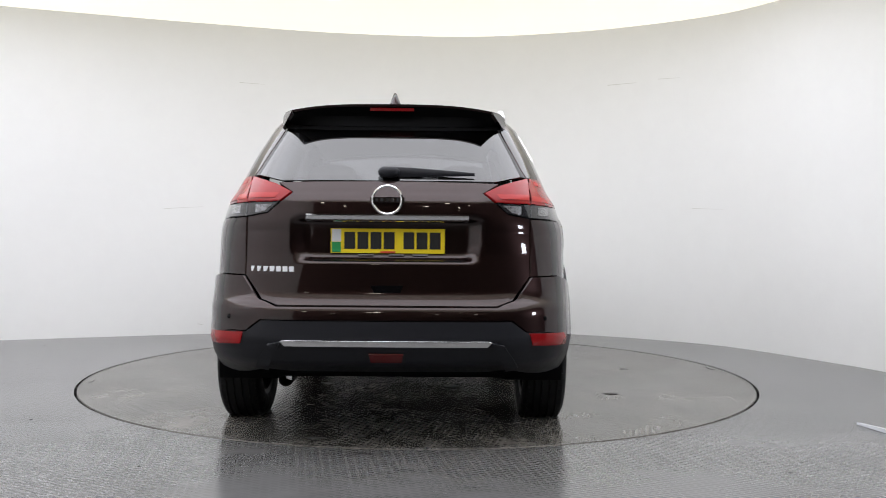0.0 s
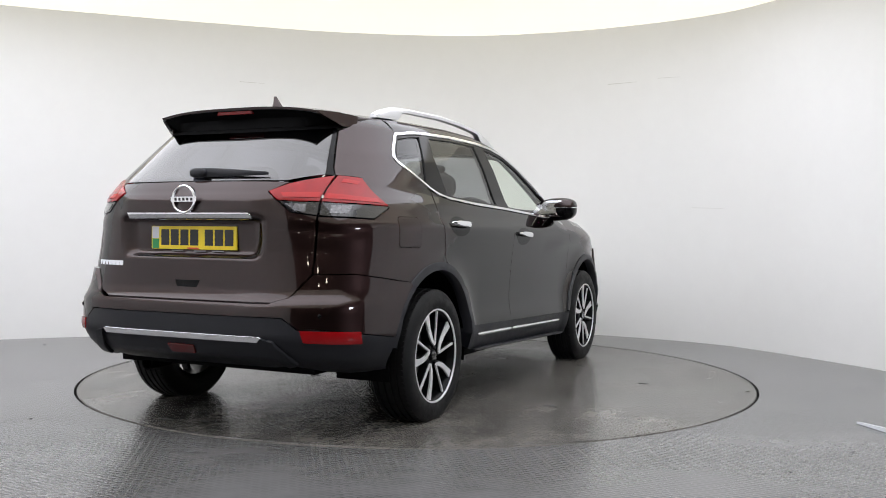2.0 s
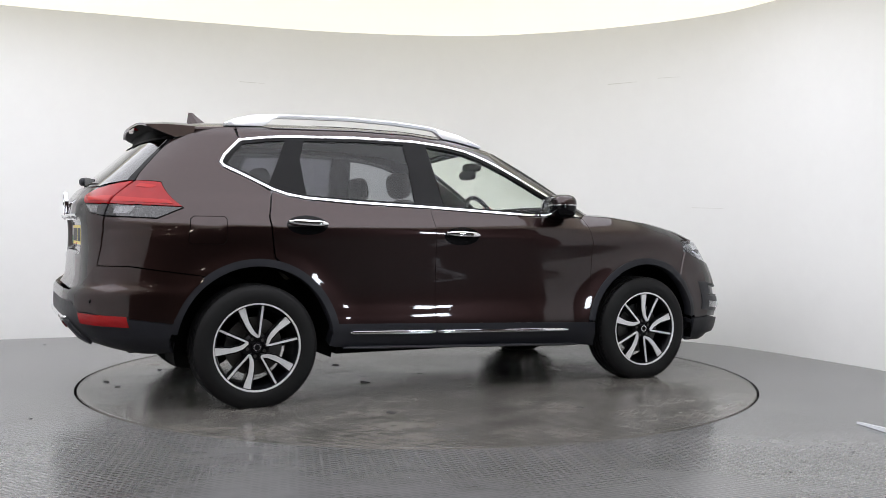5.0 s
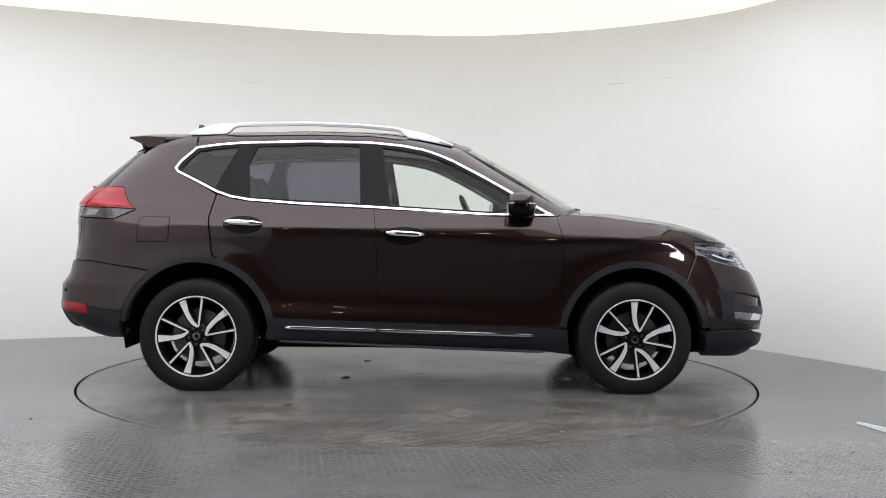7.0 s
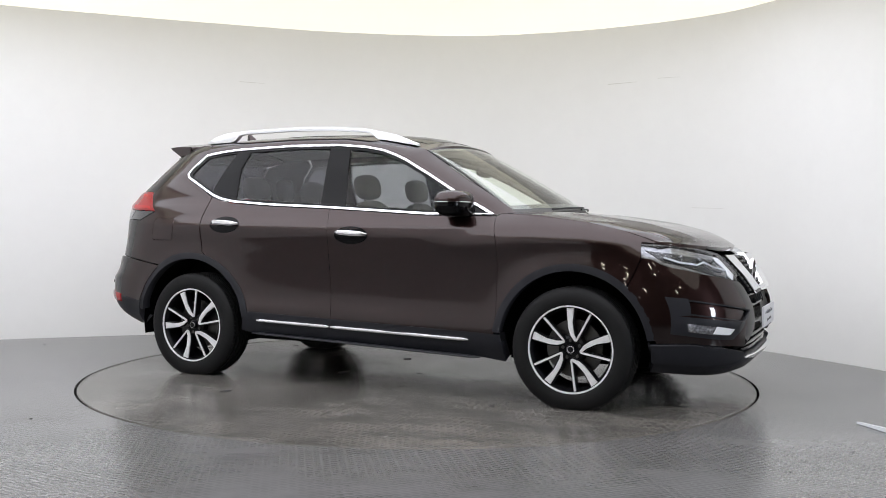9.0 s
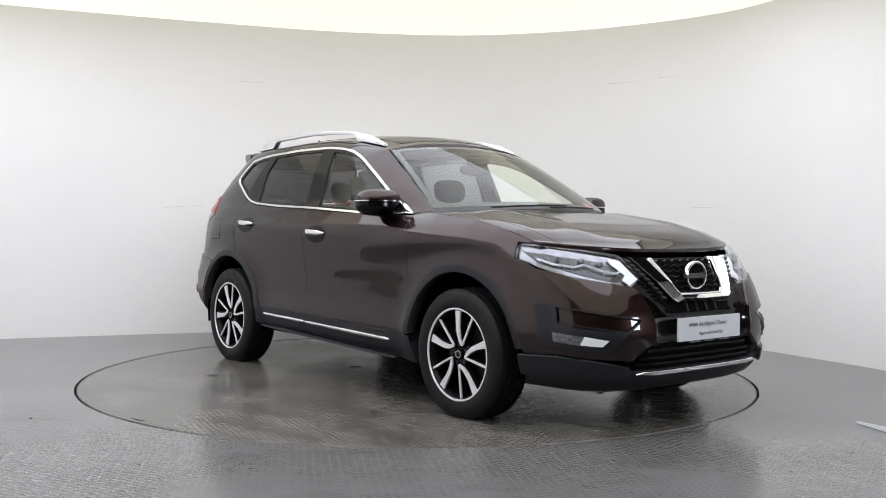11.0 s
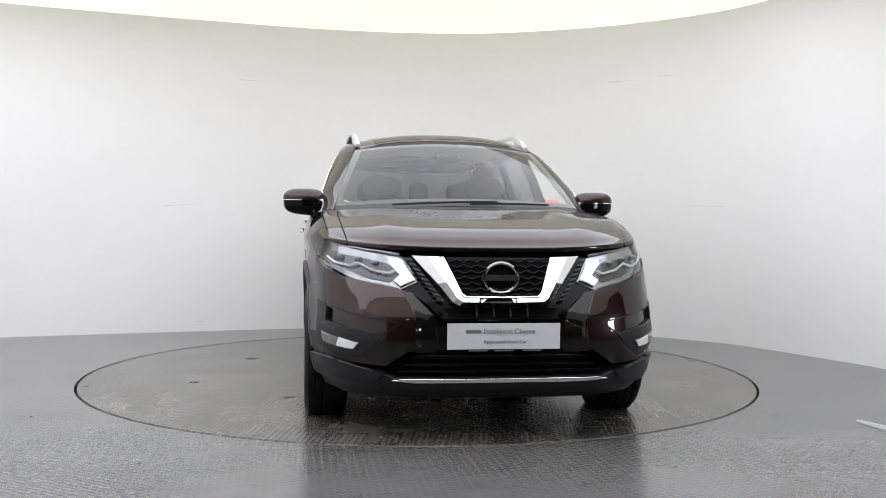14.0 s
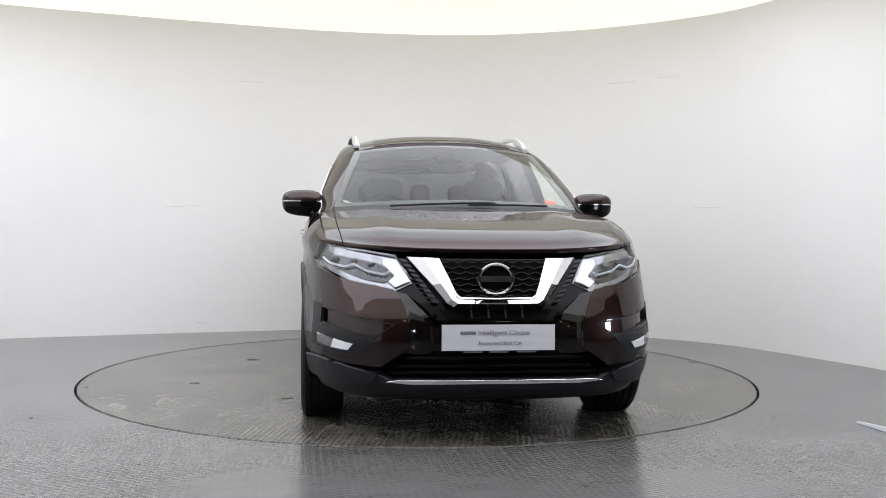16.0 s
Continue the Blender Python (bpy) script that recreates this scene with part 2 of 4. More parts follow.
# faint scuffs and joints on the wall, small specks on the floor
M_SCUFF = material("wall_scuff", (0.66, 0.65, 0.62), 0.9)
M_SPECK = material("floor_speck", (0.03, 0.03, 0.03), 0.7)
for a, b, h in (((-1.752, 2.521, 2.406), (-1.526, 2.594, 2.404), .006), ((1.782, 2.425, 2.407), (2.029, 2.27, 2.413), .007), ((2.198, 2.153, 2.429), (2.368, 2.022, 2.425), .005),
                ((2.469, 1.934, 1.223), (2.682, 1.714, 1.215), .005), ((-2.412, 2.304, 1.186), (-2.069, 2.418, 1.213), .005), ((-2.116, 2.403, .095), (-2.066, 2.42, .085), .008)):
    bm = bmesh.new()
    n = Vector((b[1] - a[1], -(b[0] - a[0]), 0)).normalized() * 0.006
    ribbon(bm, [[Vector(a) + n, Vector(b) + n], [Vector(a) + n + Vector((0, 0, h)), Vector(b) + n + Vector((0, 0, h * 0.4))]])
    tagged(part("wall_mark", bm, M_SCUFF, None), "faint grey scuff on the white wall", "scuff", kind="structure")
random.seed(4)
for x, y, r in ((-.89, -1.612, .03), (-.498, -2.02, .035), (-.282, -1.98, .033), (.247, -1.762, .014), (1.191, -.745, .05), (.55, -1.45, .02), (-1.3, .2, .025), (.9, .9, .03), (-.4, 1.3, .03), (.2, -.5, .05), (-.6, -.4, .04), (1.5, .3, .03)):
    bm = bmesh.new()
    ring2 = [(x + r * (1 + random.uniform(-.4, .4)) * math.cos(q), y + .6 * r * (1 + random.uniform(-.4, .4)) * math.sin(q)) for q in np.linspace(0, 2 * math.pi, 13)[:-1]]
    top = [bm.verts.new((p, q, .0024)) for p, q in ring2]
    bm.faces.new(top)
    c, s = math.cos(radians(-89.15)), math.sin(radians(-89.15))
    for v in bm.verts:
        v.co = Vector((c * v.co.x - s * v.co.y, s * v.co.x + c * v.co.y, v.co.z))
    part("stain", bm, M_SPECK, turntable, "dark oily stain")

for x, y, r in [(-2.04, -1.6, 0.01), (-3.19, 1.47, 0.014), (1.09, -2.6, 0.008), (1.35, -1.93, 0.008), (1.94, -1.5, 0.007), (1.57, -2.64, 0.01), (-1.19, -2.56, 0.007), (2.0, -2.3, 0.006)]:
    bm = bmesh.new()
    bm.faces.new([bm.verts.new((x + r * random.uniform(.6, 1.3) * math.cos(q), y + r * random.uniform(.6, 1.3) * math.sin(q), .0015)) for q in np.linspace(0, 2 * math.pi, 10)[:-1]])
    part("floor_speck", bm, M_SPECK, floor, "small dark speck of dirt")

# bright metal edging lying on the floor
bm = bmesh.new()
ribbon(bm, [[(2.318, -1.655, 0.002), (2.322, -1.650, 0.012), (2.34, -1.655, 0.010), (2.345, -1.66, 0.002)], [(2.42, -2.14, 0.002), (2.425, -2.13, 0.034), (2.47, -2.12, 0.030), (2.475, -2.12, 0.002)],
            [(2.62, -2.9, 0.002), (2.63, -2.9, 0.036), (2.69, -2.88, 0.032), (2.70, -2.88, 0.002)]])
tagged(part("floor_strip", bm, M_WHITE, None), "thin bright metal strip lying on the grey floor", "metal strip")

# ---------------------------------------------------------------- the car's master surface
def tab(x, pts):
    return float(np.interp(x, [p[0] for p in pts], [p[1] for p in pts]))


def smooth_tab(pts, lo, hi, n=400, width=0.03):
    """A table with its corners rounded."""
    xs = np.linspace(lo, hi, n)
    k = max(1, int(width / (hi - lo) * n))
    pad = np.interp(np.linspace(lo - k * (hi - lo) / n, hi + k * (hi - lo) / n, n + 2 * k), [p[0] for p in pts], [p[1] for p in pts])
    ker = np.hanning(2 * k + 3)[1:-1]
    ys = np.convolve(pad, ker / ker.sum(), "valid")
    return lambda v: float(np.interp(v, xs, ys))


W_OF = smooth_tab([(0.15, .80), (0.25, .845), (.33, .88), (.42, .898), (.5, .906), (.58, .901), (.7, .899), (.8, .902), (.9, .908), (.97, .914), (1.025, .911), (1.06, .895), (1.14, .86), (1.2, .824), (1.392, .756), (1.56, .676), (1.62, .61), (1.7, .5)], 0.1, 1.75, width=.025)
XR_OF = smooth_tab([(.15, 1.75), (.28, 1.92), (.35, 2.14), (.41, 2.26), (.5, 2.322), (.655, 2.320), (.675, 2.285), (.72, 2.268), (.9, 2.258), (1.05, 2.27), (1.16, 2.262), (1.2, 2.235), (1.24, 2.20), (1.27, 2.165), (1.388, 2.03), (1.535, 1.865), (1.6, 1.78), (1.7, 1.6)], 0.1, 1.75, width=.025)
XF_OF = smooth_tab([(.15, 1.95), (.18, 2.05), (.225, 2.21), (.29, 2.275), (.4, 2.285), (.5, 2.295), (.6, 2.28), (.7, 2.238), (.775, 2.192), (.875, 2.118), (.93, 2.065), (1.0, 1.99), (1.2, 1.9)], 0.1, 1.75, width=.03)
N_R = [(.3, 9.), (.7, 9.), (1.0, 7.), (1.7, 7.)]
M_R = [(.3, 4.5), (.7, 4.5), (1.0, 3.6), (1.3, 4.0), (1.7, 4.0)]
N_F, M_F = 7.0, 4.2
YS_OF = smooth_tab([(.6, .83), (.86, .805), (1.1, .82), (1.4, .815), (1.6, .80), (1.75, .785), (1.85, .755)], 0.5, 2.2)
ZS_OF = smooth_tab([(.6, 1.14), (.86, 1.112), (1.1, 1.100), (1.4, 1.068), (1.6, 1.028), (1.75, .972), (1.9, .945)], 0.5, 2.2)


def swell(v, lo, hi, soft):
    """One between lo and hi, gliding to nought over soft at both ends."""
    f = lambda q: max(0, min(1, q)) ** 2 * (3 - 2 * max(0, min(1, q)))
    return f((v - lo) / soft + 0.5) * f((hi - v) / soft + 0.5)


def side_relief(x, z):
    """The pressed shape of the flank: shoulder crease, hollow lower doors, flared arches."""
    if z > 1.11 or abs(x) > 2.02:
        return 0.0
    end = swell(x, -1.88, 1.84, 0.28)
    fade = swell(z, -1.0, 1.055, 0.09)
    zc = 0.985 - 0.052 * (x + 0.1)
    d = z - zc
    crease = 0.010 * math.exp(-math.sqrt(d * d + 0.0004) / 0.075) * swell(x, -1.55, 0.55, 0.7)
    sweep_line = 0.930 + 0.055 * (x - 0.9)
    wing = 0.012 * math.exp(-((z - sweep_line) / 0.055) ** 2) * swell(x, 0.55, 1.75, 0.5)
    zl = 0.54 - 0.02 * x
    hollow = -0.020 * math.exp(-((z - zl) / (0.21 if z > zl else 0.085)) ** 2) * swell(x, -0.95, 0.95, 0.45)
    flare = 0.0
    for hx in (1.356, -1.3525):
        r = math.hypot(x - hx, z - 0.352)
        flare += 0.016 * math.exp(-(max(0.0, r - 0.44) / 0.085) ** 2)
    return fade * end * (crease + wing + hollow + flare)


def contour(x, z):
    """Half width of the body at x and height z."""
    w = W_OF(z)
    if x < 0:
        a, n, m = XR_OF(z), tab(z, N_R), tab(z, M_R)
    else:
        a, n, m = XF_OF(z), N_F, M_F
    return w * max(0.0, 1 - min(1.0, abs(x) / a) ** n) ** (1 / m)


def y_side(x, z):
    y = contour(x, z)
    if x > 0.6:
        zs, f = ZS_OF(x), min(1, (x - 0.6) / 0.27)
        z0 = zs - 0.13
        if z > z0:
            top = contour(x, zs)
            y -= f * max(0, top - YS_OF(x)) * min(1.2, (z - z0) / (zs - z0)) ** 2
    return y + side_relief(x, z)


def x_rear(y, z):
    a, n, m = XR_OF(z), tab(z, N_R), tab(z, M_R)
    return -a * max(0.0, 1 - min(1.0, abs(y) / W_OF(z)) ** m) ** (1 / n)


def x_front(y, z):
    return XF_OF(z) * max(0.0, 1 - min(1.0, abs(y) / W_OF(z)) ** M_F) ** (1 / N_F)


def wrap_table(a, w, n, m, count=600):
    ph = np.linspace(0, math.pi / 2, count)
    x, y = a * np.cos(ph).clip(0) ** (2 / n), w * np.sin(ph) ** (2 / m)
    return ph, np.concatenate([[0], np.cumsum(np.hypot(np.diff(x), np.diff(y)))])


TABLE_R, TABLE_F = wrap_table(2.28, .89, 8, 4), wrap_table(2.2, .89, N_F, M_F)


def shape_at(z, front):
    return (XF_OF(z), W_OF(z), N_F, M_F) if front else (XR_OF(z), W_OF(z), tab(z, N_R), tab(z, M_R))


def around(front):
    """Maps (distance round the body from its middle line, height) to the body's end."""
    table = TABLE_F if front else TABLE_R

    def f(u, z):
        a, w, n, m = shape_at(z, front)
        ph = float(np.interp(abs(u), table[1], table[0]))
        x, y = a * max(0, math.cos(ph)) ** (2 / n), w * math.sin(ph) ** (2 / m)
        y += side_relief(x if front else -x, z) if y > 0.6 else 0.0
        if front and x > 0.6:
            y = min(y, y_side(x, z)) if z > ZS_OF(x) - 0.13 and x < 1.9 else y
        return Vector((x if front else -x, math.copysign(y, u), z))
    return f


def ends(front, pts, side=1):
    """Points ('y', y, z) or ('x', x, z) as points for around()."""
    table, out = TABLE_F if front else TABLE_R, []
    for k, v, z in pts:
        a, w, n, m = shape_at(z, front)
        if k == "y":
            ph = math.asin(min(1, abs(v) / w) ** (m / 2))
        else:
            ph = math.acos(min(1, abs(v) / a) ** (n / 2))
        out.append((side * float(np.interp(ph, table[0], table[1])), z))
    return out


REAR, FRONT = around(False), around(True)


def side_map(s):
    return lambda x, z: Vector((x, s * y_side(x, z), z))


def dent(y, z):
    """The hollow for the plate in the tailgate."""
    def step(v, lo, hi, soft):
        f = lambda q: max(0, min(1, q)) ** 2 * (3 - 2 * max(0, min(1, q)))
        return f((v - lo) / soft + 0.5) * f((hi - v) / soft + 0.5)
    return 0.045 * step(abs(y) + 0.25 * max(0, 0.95 - z), -1, 0.405, 0.09) * step(z, 0.875, 1.055, 0.04) - 0.012 * step(abs(y), -1, 0.43, 0.12) * step(z, 1.06, 1.16, 0.05)


def gate_map(y, z):
    return Vector((x_rear(y, z) + dent(y, z), y, z))


def nose_map(y, z):
    return Vector((x_front(y, z), y, z))


def area2(p):
    return 0.5 * sum(a[0] * b[1] - b[0] * a[1] for a, b in zip(p, p[1:] + p[:1]))


def inset(poly, d):
    """The polygon moved inwards by d."""
    p = poly if area2(poly) > 0 else poly[::-1]
    out = []
    for i in range(len(p)):
        a, b, c = (np.array(p[(i + k) % len(p)], float) for k in (-1, 0, 1))
        e, f = b - a, c - b
        e, f = e / max(1e-9, np.hypot(*e)), f / max(1e-9, np.hypot(*f))
        n = np.array([-e[1] - f[1], e[0] + f[0]])
        n = n / max(0.5, np.hypot(*n)) if np.hypot(*n) > 1e-6 else np.array([-e[1], e[0]])
        k = max(0.6, float(n @ np.array([-e[1], e[0]])))
        out.append(tuple(b + n * d / k))
    return out


def dense(poly, step):
    out = []
    for a, b in zip(poly, poly[1:] + poly[:1]):
        n = max(1, int(math.hypot(b[0] - a[0], b[1] - a[1]) / step + 0.5))
        out += [(a[0] + (b[0] - a[0]) * k / n, a[1] + (b[1] - a[1]) * k / n) for k in range(n)]
    return out


def inside(pts, poly):
    x, y = pts[:, 0], pts[:, 1]
    r = np.zeros(len(pts), bool)
    for (x0, y0), (x1, y1) in zip(poly, poly[1:] + poly[:1]):
        if y0 != y1:
            r ^= ((y0 > y) != (y1 > y)) & (x < (x1 - x0) * (y - y0) / (y1 - y0) + x0)
    return r


from mathutils.geometry import delaunay_2d_cdt


def panel(name, poly, f, mat, parent, label="", step=0.03, gap=0.0017, depth=0.02, lift=0.0, holes=()):
    """A sheet cut to the outline poly (with holes) on the surface f, with turned-in edges."""
    outlines = [dense(inset(list(poly), gap), step * 0.7)] + [dense(inset(list(h), -gap), step * 0.7) for h in holes]
    P = np.array(outlines[0])
    lo, hi = P.min(0), P.max(0)
    nx, ny = max(2, int((hi[0] - lo[0]) / step)), max(2, int((hi[1] - lo[1]) / step))
    gx, gy = np.meshgrid(np.linspace(lo[0], hi[0], nx + 1), np.linspace(lo[1], hi[1], ny + 1))
    G = np.c_[gx.ravel(), gy.ravel()]
    keep = inside(G, outlines[0])
    for h in outlines[1:]:
        keep &= ~inside(G, h)
    B = np.concatenate([np.array(o) for o in outlines])
    G = G[keep]
    if len(G):
        d = np.sqrt(((G[:, None] - B[None]) ** 2).sum(2)).min(1)
        G = G[d > step * 0.35]
    verts, edges, k = [Vector(p) for o in outlines for p in o], [], 0
    for o in outlines:
        edges += [(k + i, k + (i + 1) % len(o)) for i in range(len(o))]
        k += len(o)
    verts += [Vector(g) for g in G]
    co, _, tris, _, _, _ = delaunay_2d_cdt(verts, edges, [], 0, 1e-6)
    C = np.array([[sum(co[i][0] for i in t) / 3, sum(co[i][1] for i in t) / 3] for t in tris])
    ok = inside(C, outlines[0])
    for h in outlines[1:]:
        ok &= ~inside(C, h)
    tris = [t for t, o in zip(tris, ok) if o]
    pts, nor, e = [], [], 0.004
    for c in co:
        a, b = c
        p = f(a, b)
        n = (f(a + e, b) - f(a - e, b)).cross(f(a, b + e) - f(a, b - e))
        if n.length < 1e-12:
            n = p - Vector((0, 0, 0.8))
        n.normalize()
        pts.append(p), nor.append(n)
    score = sum(n.dot(p - Vector((p.x * 0.6, 0, 0.75))) for p, n in zip(pts, nor))
    if score < 0:
        nor = [-n for n in nor]
    once = {}
    for t in tris:
        for a, b in ((t[0], t[1]), (t[1], t[2]), (t[2], t[0])):
            once[frozenset((a, b))] = None if frozenset((a, b)) in once else (a, b)
    rim = [v for v in once.values() if v]
    rimset = {i for v in rim for i in v}
    P3 = [p + n * (lift - (0.0012 if i in rimset else 0)) for i, (p, n) in enumerate(zip(pts, nor))]
    faces, N3 = [], list(nor)
    for t in tris:
        n = (P3[t[1]] - P3[t[0]]).cross(P3[t[2]] - P3[t[0]])
        faces.append(tuple(t) if n.dot(nor[t[0]]) > 0 else tuple(t[::-1]))
    loops = [N3[i] for t in faces for i in t]
    if depth:
        flip = {}
        for t in faces:
            for a, b in ((t[0], t[1]), (t[1], t[2]), (t[2], t[0])):
                flip[(a, b)] = 1
        for a, b in rim:
            if (a, b) not in flip:
                a, b = b, a
            k = len(P3)
            P3 += [P3[a], P3[b], P3[b] - nor[b] * depth, P3[a] - nor[a] * depth]
            faces.append((k + 1, k, k + 3, k + 2))
            fn = (P3[k] - P3[k + 1]).cross(P3[k + 3] - P3[k])
            fn = fn.normalized() if fn.length > 0 else nor[a]
            loops += [(fn + nor[b]).normalized(), (fn + nor[a]).normalized(), fn, fn]
    me = bpy.data.meshes.new(name)
    me.from_pydata([tuple(p) for p in P3], [], faces)
    me.materials.append(mat)
    me.polygons.foreach_set("use_smooth", [True] * len(faces))
    me.normals_split_custom_set([tuple(n) for n in loops])
    ob = new(name, me)
    ob.parent = parent
    return tagged(ob, label)


def sweep(path, section, bm=None, up=Vector((0, 0, 1)), scales=None):
    """A tube: a closed section (list of (across, up)) carried along the path."""
    bm = bm or bmesh.new()
    rows = []
    P = [Vector(p) for p in path]
    for i, p in enumerate(P):
        t = (P[min(i + 1, len(P) - 1)] - P[max(i - 1, 0)]).normalized()
        s = t.cross(up).normalized()
        v = s.cross(t)
        k = scales[i] if scales else 1
        rows.append([p + s * (a * k) + v * (b * k) for a, b in section])
    vs = ribbon(bm, rows, closed=True)
    bm.faces.new(vs[0][::-1]), bm.faces.new(vs[-1])
    return bm


def round_section(w, h, n=12, power=3.0):
    out = []
    for k in range(n):
        a = 2 * math.pi * k / n
        c, s = math.cos(a), math.sin(a)
        out.append((w / 2 * math.copysign(abs(c) ** (2 / power), c), h / 2 * math.copysign(abs(s) ** (2 / power), s)))
    return out


def lathe(profile, n=64, bm=None, axis="y"):
    """Turns (radius, along) pairs round the axle."""
    bm = bm or bmesh.new()
    rows = []
    for r, y in profile:
        rows.append([(r * math.cos(a), y, r * math.sin(a)) for a in np.linspace(0, 2 * math.pi, n + 1)[:-1]])
    ribbon(bm, rows, closed=True)
    return bm


def extrude_flat(poly, y0, y1, bm=None, taper=0.0):
    """A plate with its outline in x and z, between y0 and y1."""
    bm = bm or bmesh.new()
    q = inset(list(poly), taper) if taper else list(poly)
    if area2(list(poly)) < 0:
        poly = poly[::-1]
    A, B = [bm.verts.new((x, y0, z)) for x, z in q], [bm.verts.new((x, y1, z)) for x, z in poly]
    bm.faces.new(A), bm.faces.new(B[::-1])
    for i in range(len(A)):
        j = (i + 1) % len(A)
        bm.faces.new((A[i], B[i], B[j], A[j]))
    return bm


def blob(cx, cy, cz, rx, ry, rz, power=2.6, bm=None, rot=None, seg=20):
    """A rounded block."""
    bm = bm or bmesh.new()
    made = bmesh.ops.create_uvsphere(bm, u_segments=seg, v_segments=seg // 2 + 2, radius=1)["verts"]
    for v in made:
        n = sum(abs(c) ** power for c in v.co) ** (1 / power)
        v.co /= n
        v.co = Vector((v.co.x * rx, v.co.y * ry, v.co.z * rz))
        if rot:
            v.co = rot @ v.co
        v.co += Vector((cx, cy, cz))
    return bm


# ---------------------------------------------------------------- car: more materials
M_GLASS = glass("clear_glass", (0.91, 0.945, 0.91), 1.0, 1.32)
M_TINT = glass("privacy_glass", (0.31, 0.315, 0.345), 1.0, 1.42)
M_TINT_REAR = glass("rear_glass", (0.10, 0.10, 0.12), 1.0, 2.05)
M_LENS = glass("lamp_cover", (0.95, 0.96, 0.98), 0.8, 1.33)
M_RED = material("red_lamp", (0.26, 0.003, 0.005), 0.2, scale=12, amount=0.15, coat=0.15, spec=0.3)
M_RED_DEEP = material("deep_red_lamp", (0.10, 0.002, 0.003), 0.15, coat=0.1, spec=0.3)
M_RED_LIGHT = material("bright_red_lamp", (0.38, 0.008, 0.008), 0.2, coat=0.15, spec=0.3)
M_SMOKE = material("smoked_lamp", (0.02, 0.02, 0.023), 0.10, scale=60, amount=0.5, coat=0.5)
M_CLEARLAMP = material("clear_lamp", (0.16, 0.16, 0.17), 0.15, metal=0.6, scale=70, amount=0.9, bump=0.3, coat=1.0)
M_LAMPBASE = material("lamp_reflector", (0.27, 0.275, 0.29), 0.2, metal=0.95, scale=30, amount=0.35)
M_LAMPWHITE = material("lamp_white", (0.86, 0.88, 0.92), 0.25, coat=0.6)
M_YELLOW = material("yellow_plate", (0.78, 0.60, 0.02), 0.35, scale=20, amount=0.04)
M_GREEN = material("green_band", (0.02, 0.25, 0.08), 0.4)
M_INK = material("black_ink", (0.012, 0.012, 0.014), 0.45)
M_GREYINK = material("grey_ink", (0.16, 0.16, 0.18), 0.5)
M_REDINK = material("red_ink", (0.55, 0.05, 0.03), 0.5)
M_SEAT = material("seat_cloth", (0.13, 0.125, 0.115), 0.8, scale=20, amount=0.2, bump=0.1)
M_TRIM = material("cabin_trim", (0.42, 0.41, 0.38), 0.75, scale=20, amount=0.15)
M_RIM = material("machined_alloy", (0.74, 0.74, 0.75), 0.36, metal=0.4, scale=40, amount=0.08)
M_RIMBLACK = material("black_alloy", (0.004, 0.004, 0.005), 0.3, spec=0.15)
M_SCREEN = glass("windscreen_glass", (0.90, 0.945, 0.88), 1.0, 1.42)
M_PIANO = material("piano_black", (0.006, 0.0045, 0.0045), 0.08, spec=0.35)
M_BRAKE = material("brake_steel", (0.09, 0.088, 0.085), 0.45, metal=1.0, scale=20, amount=0.2)

# ---------------------------------------------------------------- car
car = tagged(new("car"), "dark brown five-door SUV with chrome trim parked on the turntable", "car")

HUB_F, HUB_R = (1.356, 0.352), (-1.3525, 0.352)


def arc(hub, r, a0, a1, n=18):
    return [(hub[0] + r * math.cos(radians(a)), hub[1] + r * math.sin(radians(a))) for a in np.linspace(a0, a1, n)]


ARCH_F, ARCH_R, LIP_F, LIP_R = 0.474, 0.487, 0.432, 0.445
WIN = [(-1.530, 1.385), (-1.505, 1.43), (-1.406, 1.526), (-1.25, 1.547), (-1.11, 1.558), (-.684, 1.571), (-.305, 1.566), (-.1, 1.547), (.039, 1.521), (.13, 1.490), (.22, 1.452),
       (.402, 1.357), (.602, 1.244), (.80, 1.133), (.858, 1.102), (.434, 1.101), (-.274, 1.140), (-.75, 1.160), (-1.051, 1.181), (-1.16, 1.20), (-1.245, 1.228), (-1.40, 1.305), (-1.512, 1.358)]
PANE_Q = [(-1.488, 1.385), (-1.455, 1.435), (-1.385, 1.500), (-1.25, 1.520), (-1.135, 1.530), (-1.262, 1.262), (-1.395, 1.330), (-1.475, 1.365)]
PANE_R = [(-1.020, 1.532), (-.684, 1.545), (-.372, 1.541), (-.352, 1.172), (-.75, 1.190), (-1.045, 1.206), (-1.062, 1.42)]
PANE_F = [(-.222, 1.532), (-.1, 1.518), (.039, 1.492), (.13, 1.461), (.22, 1.422), (.402, 1.325), (.602, 1.213), (.690, 1.163), (.690, 1.118), (.434, 1.127), (-.165, 1.161)]


